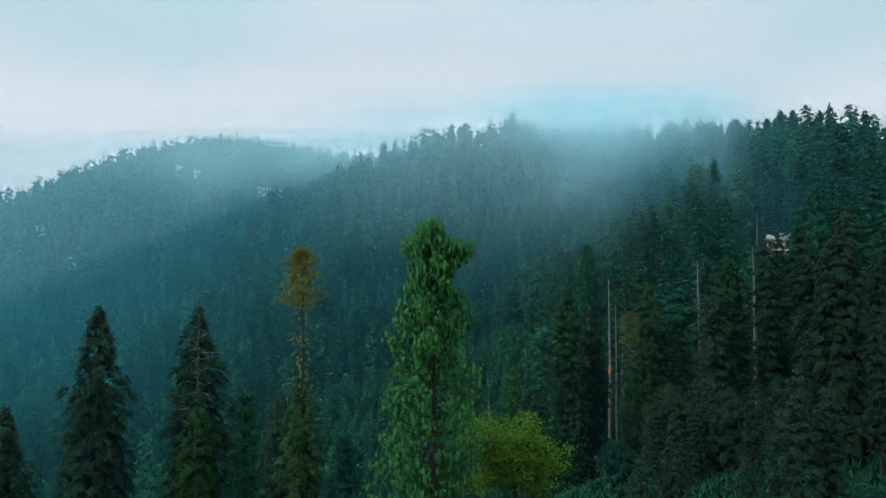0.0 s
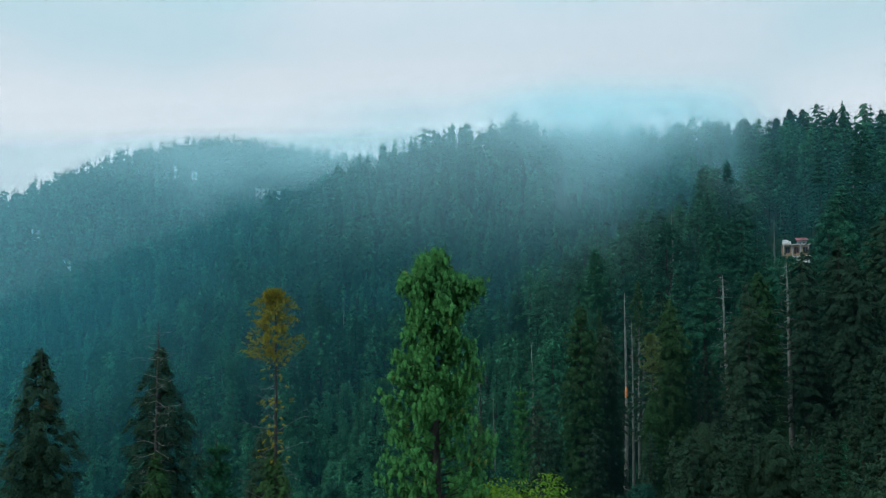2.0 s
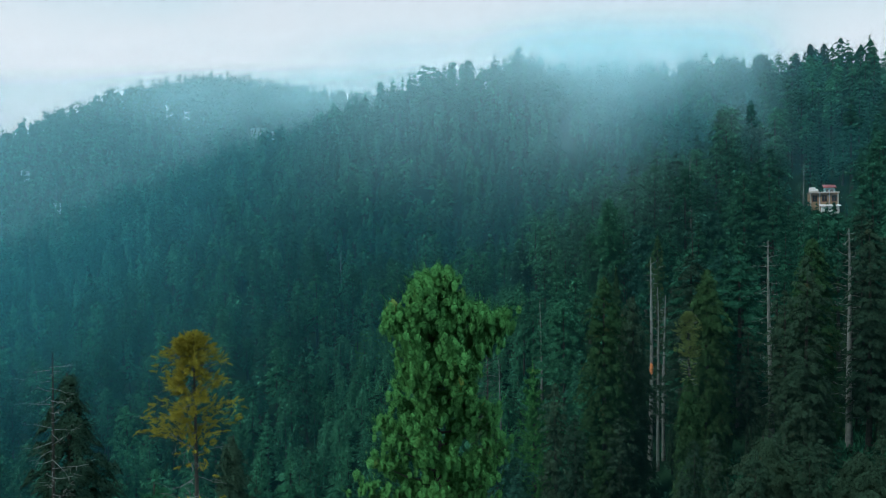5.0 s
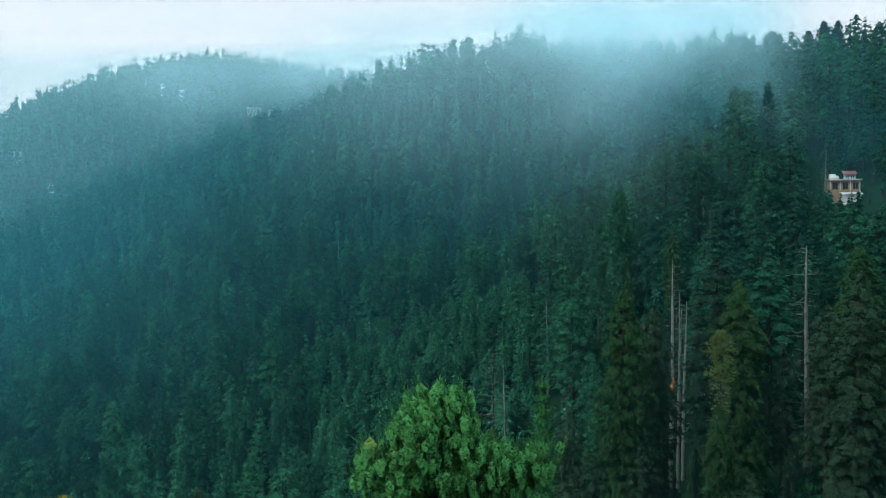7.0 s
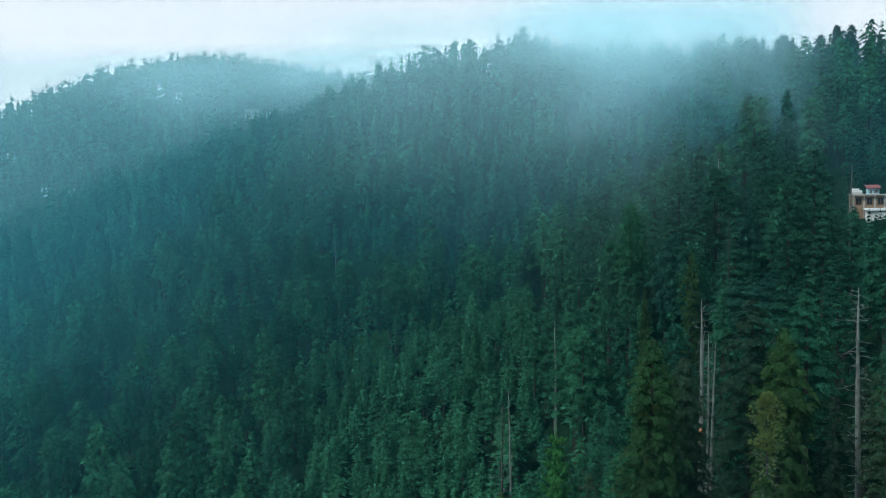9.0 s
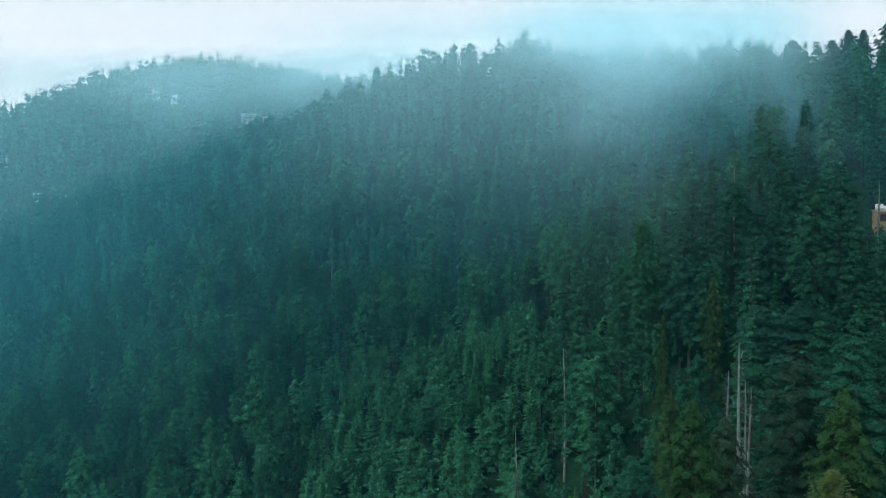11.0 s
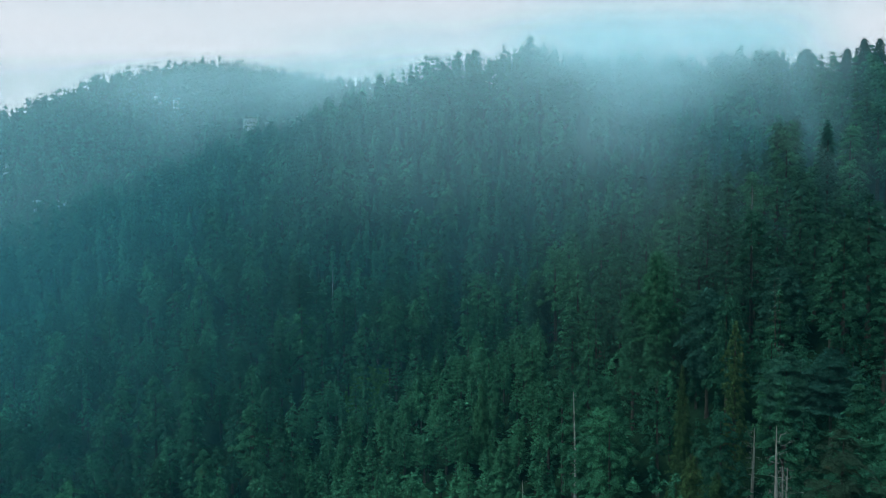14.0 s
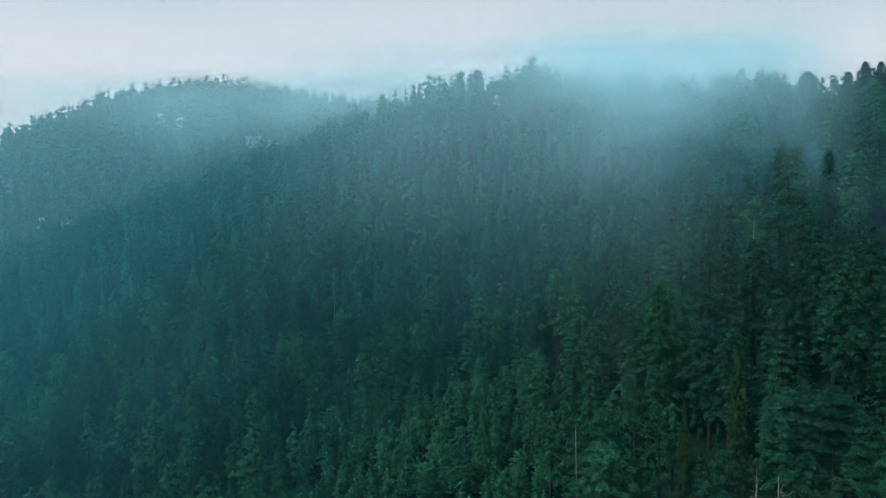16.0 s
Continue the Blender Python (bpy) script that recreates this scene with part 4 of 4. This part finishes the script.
# ---- the forest ----
def template(seed, tris):
    """A conifer of the forest in about that many triangles, ten metres tall and of its true slenderness."""
    rng = rng_of(seed)
    kind = seed % 6
    outline = (column, cone, dome, cone, column, dome)[kind]
    radius = (1.15, 2.0, 1.75, 1.8, 1.35, 1.6)[kind]
    base = (0.18, 0.24, 0.34, 0.22, 0.24, 0.38)[kind]
    droop, lift = ((0.45, 0.1), (0.08, 0.12), (0.0, 0.35), (0.15, 0.2), (0.3, 0.1), (0.05, 0.4))[kind]
    count, rim, size, blades = {4800: (420, 4, 0.23, 4), 900: (105, 3, 0.36, 3), 480: (64, 3, 0.46, 2), 240: (36, 3, 0.62, 1), 96: (16, 3, 0.9, 0), 36: (6, 3, 1.3, 0)}[tris]
    tiers = (15, 12, 0, 13, 16, 0)[kind]
    crown = boughs(rng, 10.0, radius, base, count, rim, outline, size, droop, lift, 0.5 if tiers and tris > 400 else 0.8, 0.15, tiers if tris > 400 else 0, blades)
    trunk, _ = stem(rng, 9.6, 0.13, 0.015, 0.05, 6 if tris > 1500 else 3, n=12 if tris > 1500 else 4 if tris > 300 else 2)
    return crown, trunk


def scatter(rng, y0, y1, step):
    """Jittered places on the slope within the stretch of the valley that the flight overlooks."""
    out = []
    y = y0
    row = 0
    while y < y1:
        half = 0.60 * (y + 12) + 14
        n = int(2 * half / step)
        x = -half + (np.arange(n) + 0.5 * (row % 2) + rng.uniform(-0.42, 0.42, n)) * step
        out.append(np.column_stack([x, y + rng.uniform(-0.42, 0.42, n) * step]))
        y += step * 0.9
        row += 1
    return np.concatenate(out)


STANDING = [(o.matrix_world.translation.x, o.matrix_world.translation.y) for o in scene.objects if o.parent is None and o.type == "EMPTY"]


def open_place(x, y, top):
    """False where a tree would stand in a house, in another tree, or before the houses' open front."""
    for a, b in STANDING:
        if (x - a) ** 2 + (y - b) ** 2 < (2.4 if b < 150 else 4.2) ** 2:
            return False
    for hx, hy, w, d, h, _ in FAR_HOUSES:
        if abs(x - hx) < w / 2 + 2 and hy - 26 < y < hy + d + 2:
            return False
    if HX - 8 < x < HX + 5 and HY - 4 < y < HY + 13:
        return False
    if 375 < y < 480 and 0.450 < x / (y - 43.3) < 0.470:
        return False
    # open ground before the group of dead trunks and the young pine
    if 60 < y < 138 and top - ground_z(x, y) > 7 and (0.285 < x / (y - 43) < 0.35 or 0.10 < x / (y - 43) < 0.155):
        return False
    # a small meadow in the fold, and a stony clearing higher up
    if ((x + 31) / 6) ** 2 + ((y - 334) / 13) ** 2 < 1 or ((x + 18) / 7) ** 2 + ((y - 449) / 14) ** 2 < 1:
        return False
    return True


def kept_low(x, y, z, h):
    """Before the ochre house only low trees grow."""
    f = (y - 20) / (HY - 20)
    if 60 < y < HY and (HX - 11) * f - 2.5 < x < (HX + 4) * f + 3:
        return min(h, 46.5 + (4.7 if y > 190 else 2.2) * f - z)
    return h


def on_knoll(x, y):
    """The rounded knoll in the middle of the slope, grown with young pines."""
    return 165 < y < 318 and -0.19 * (y - 43) < x < 0.10 * (y - 43)


rng = rng_of(5)
spots = np.concatenate([scatter(rng, 112, 330, 9.4), scatter(rng, 330, 420, 9.4), scatter(rng, 420, 640, 8.0), scatter(rng, 640, 1060, 8.8)])
under = len(spots)
spots = np.concatenate([spots, scatter(rng, 118, 290, 7.6)])
knoll = len(spots)
spots = np.concatenate([spots, [q for q in scatter(rng, 165, 318, 5.8) if on_knoll(*q)]])
trees = []
for k, (x, y) in enumerate(spots):
    if y < 200 and x < -10 and y < 175 - x * 0.3:
        if rng.random() < 0.5:
            continue
    h = (17 if y > 230 else 15) + 16 * rng.random() ** 1.2 if k < under else rng.uniform(7, 13) if on_knoll(x, y) else rng.uniform(4.5, 10) * (1.15 if x > 45 else 1.0) * (0.8 if rng.random() < 0.18 else 1.0)
    if on_knoll(x, y) and k < knoll:
        if k >= under:
            continue
        h = rng.uniform(10, 17)
    if y < 175 and x < 22:
        h *= 0.75
    if y > 380 and x > 60:
        h *= 0.8
    z = float(ground_z(x, y))
    h = kept_low(x, y, z, h)
    if h > 3 and open_place(x, y, z + h):
        trees.append((x, y, z, h))
# dark undergrowth of firs on the near shoulder, east of the flight
for k in range(150):
    x, y = rng.uniform(12, 84), rng.uniform(50, 116)
    if 0.22 * y < x < 0.66 * y + 14:
        z, h = float(ground_z(x, y)), rng.uniform(6, 12) + (3 if x > 0.45 * y else 0)
        if open_place(x, y, z + h):
            trees.append((x, y, z, h))
trees.sort(key=lambda q: math.hypot(q[0] - 20, q[1] - 60))
NEAR = 170

crowns = []
for seed in range(12):
    crown, trunk = template(100 + seed, 4800)
    mats = (M_FIR, M_CEDAR, M_YOUNG, M_CEDAR, M_FIR, M_CEDAR)
    crowns.append((mesh_np("crown", *crown[:2], mats[(100 + seed) % 6], normals=crown[2]), mesh_np("trunk", *trunk, M_BARK, smooth=True), (100 + seed) % 6))
KINDS = ("dark narrow fir in the forest on the slope", "blue-green cedar with layered branches on the slope", "bushy green pine in the forest on the slope",
         "blue-green conifer in the forest on the slope", "dark layered fir in the forest on the slope", "blue-green pine with a rounded top on the slope")
for x, y, z, h in trees[:NEAR]:
    pool = [c for c in crowns if c[2] in ((0, 4) if x > 0.26 * (y - 60) else (1, 2, 3, 5, 0))]
    crown, trunk, kind = pool[rng.integers(len(pool))]
    root = new("fir_tree" if kind in (0, 4) else "cedar_tree" if kind in (1, 3) else "pine_tree")
    wide = h / 10 * rng.uniform(0.85, 1.25)
    root.matrix_world = pose(x, y, z - 0.3, 0, 0, rng.uniform(0, 360)) @ Matrix.Diagonal((wide, wide, h / 10, 1))
    link(new("trunk", trunk), root)
    link(new("crown", crown), root)
    tagged(root, KINDS[kind], "tree", "conifers of the near slope")


def shrubs(name, x0, x1, y0, y1, count, label, mat=None, tall=1.0):
    """Low undergrowth: tufts of pointed leaves on the ground."""
    rng = rng_of(77)
    x, y = rng.uniform(x0, x1, count), rng.uniform(y0, y1, count)
    z = ground_z(x, y)
    m = 16
    az, el = rng.random((count, m)) * 6.28, rng.uniform(0.15, 1.3, (count, m))
    ln = tall * rng.uniform(0.5, 1.5, (count, m))
    d = np.stack([np.cos(az) * np.cos(el), np.sin(az) * np.cos(el), np.sin(el)], -1) * ln[..., None]
    e = np.stack([-np.sin(az), np.cos(az), 0 * az], -1) * 0.14
    root = np.stack([x, y, z - 0.05], -1)[:, None] + d * 0.25
    tip = np.stack([x, y, z], -1)[:, None] + d
    t = np.stack([root - e, root + e, tip], 2).reshape(-1, 3)
    tint = np.repeat(rng.random(count), m * 3)
    me = mesh_np(name, t, np.arange(len(t)).reshape(-1, 3), mat or M_WOODS, tint)
    return tagged(new(name, me), label, "undergrowth", kind="stuff")


shrubs("undergrowth", 8, 90, 40, 125, 5000, "low dark green undergrowth between the trees")
shrubs("meadow_grass", -38, -24, 318, 350, 1500, "bright green grass of a small meadow", M_MEADOW)


def woods(name, some, tris, label, seeds):
    """A stand of trees as one thing: crowns and trunks."""
    rng = rng_of(len(some))
    kinds = [template(s, tris) for s in seeds]
    pick = rng.integers(len(kinds), size=len(some))
    sets = {"crowns": ([], [], [], []), "trunks": ([], [], [], [])}
    count = {"crowns": 0, "trunks": 0}
    for (x, y, z, h), k in zip(some, pick):
        # darker tint in the east: dark firs, and shade painted among them
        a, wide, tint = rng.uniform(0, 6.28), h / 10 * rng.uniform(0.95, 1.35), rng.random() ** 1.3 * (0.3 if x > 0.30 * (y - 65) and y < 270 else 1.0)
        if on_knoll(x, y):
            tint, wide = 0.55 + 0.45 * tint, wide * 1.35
        c, s = math.cos(a) * wide, math.sin(a) * wide
        m = np.array([[c, -s, 0], [s, c, 0], [0, 0, h / 10]])
        turn = np.array([[math.cos(a), -math.sin(a), 0], [math.sin(a), math.cos(a), 0], [0, 0, 1]])
        for key, piece in zip(("crowns", "trunks"), kinds[k]):
            vs, fs, ts, ns = sets[key]
            v, f = piece[:2]
            if key == "crowns":
                ns.append(piece[2] @ turn.T)
            vs.append(v @ m.T + (x, y, z - 0.3))
            fs.append(f + count[key])
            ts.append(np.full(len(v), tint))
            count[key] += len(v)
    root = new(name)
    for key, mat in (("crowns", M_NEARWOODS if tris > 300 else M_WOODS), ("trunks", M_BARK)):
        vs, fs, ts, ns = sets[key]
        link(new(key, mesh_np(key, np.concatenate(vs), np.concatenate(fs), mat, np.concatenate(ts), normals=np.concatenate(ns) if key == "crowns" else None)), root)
    return tagged(root, label, "forest", kind="stuff")


rest = trees[NEAR:]
small = [q for q in rest if q[3] < 10.5 and q[1] < 300]
rest = [q for q in rest if q[3] >= 10.5 or q[1] >= 300]
woods("conifer_undergrowth", small, 240, "young conifers filling the gaps of the forest", range(260, 272))
woods("conifer_forest", [q for q in rest if q[1] < 270], 900, "dense blue-green conifer forest on the lower slope", range(200, 212))
woods("conifer_forest", [q for q in rest if 270 <= q[1] < 390], 480, "dense blue-green conifer forest on the slope", range(220, 232))
woods("conifer_forest", [q for q in rest if 390 <= q[1] < 500], 240, "dense blue-green conifer forest on the upper slope", range(240, 252))
woods("conifer_forest", [q for q in rest if 500 <= q[1] < 640], 96, "dense conifer forest up to the misty ridge", range(300, 312))
woods("conifer_forest", [q for q in rest if q[1] >= 640], 36, "far conifer forest on the hazy mountain", range(400, 412))


# ---- mist ----
def curtain(name, y, x0, x1, mat, label, top, seed):
    """A layer of mist across the slope, from the ground up, leaning with the slope and slightly uneven."""
    xs, zs = np.linspace(x0, x1, 36), np.linspace(-55, top, 16)
    gx, gz = np.meshgrid(xs, zs)
    gy = y + (gz - 60) * 0.9 + 9 * np.sin(gx * 0.021 + seed) + 5 * np.sin(gz * 0.05 + seed * 2.0)
    v = np.stack([gx, gy, gz], -1).reshape(-1, 3)
    n, m = len(xs), len(zs)
    i, j = np.meshgrid(np.arange(m - 1), np.arange(n - 1), indexing="ij")
    a = i * n + j
    tris = np.concatenate([np.stack([a, a + 1, a + n + 1], -1).reshape(-1, 3), np.stack([a, a + n + 1, a + n], -1).reshape(-1, 3)])
    return tagged(new(name, mesh_np(name, v, tris, mat, smooth=True)), label, "mist", kind="stuff")


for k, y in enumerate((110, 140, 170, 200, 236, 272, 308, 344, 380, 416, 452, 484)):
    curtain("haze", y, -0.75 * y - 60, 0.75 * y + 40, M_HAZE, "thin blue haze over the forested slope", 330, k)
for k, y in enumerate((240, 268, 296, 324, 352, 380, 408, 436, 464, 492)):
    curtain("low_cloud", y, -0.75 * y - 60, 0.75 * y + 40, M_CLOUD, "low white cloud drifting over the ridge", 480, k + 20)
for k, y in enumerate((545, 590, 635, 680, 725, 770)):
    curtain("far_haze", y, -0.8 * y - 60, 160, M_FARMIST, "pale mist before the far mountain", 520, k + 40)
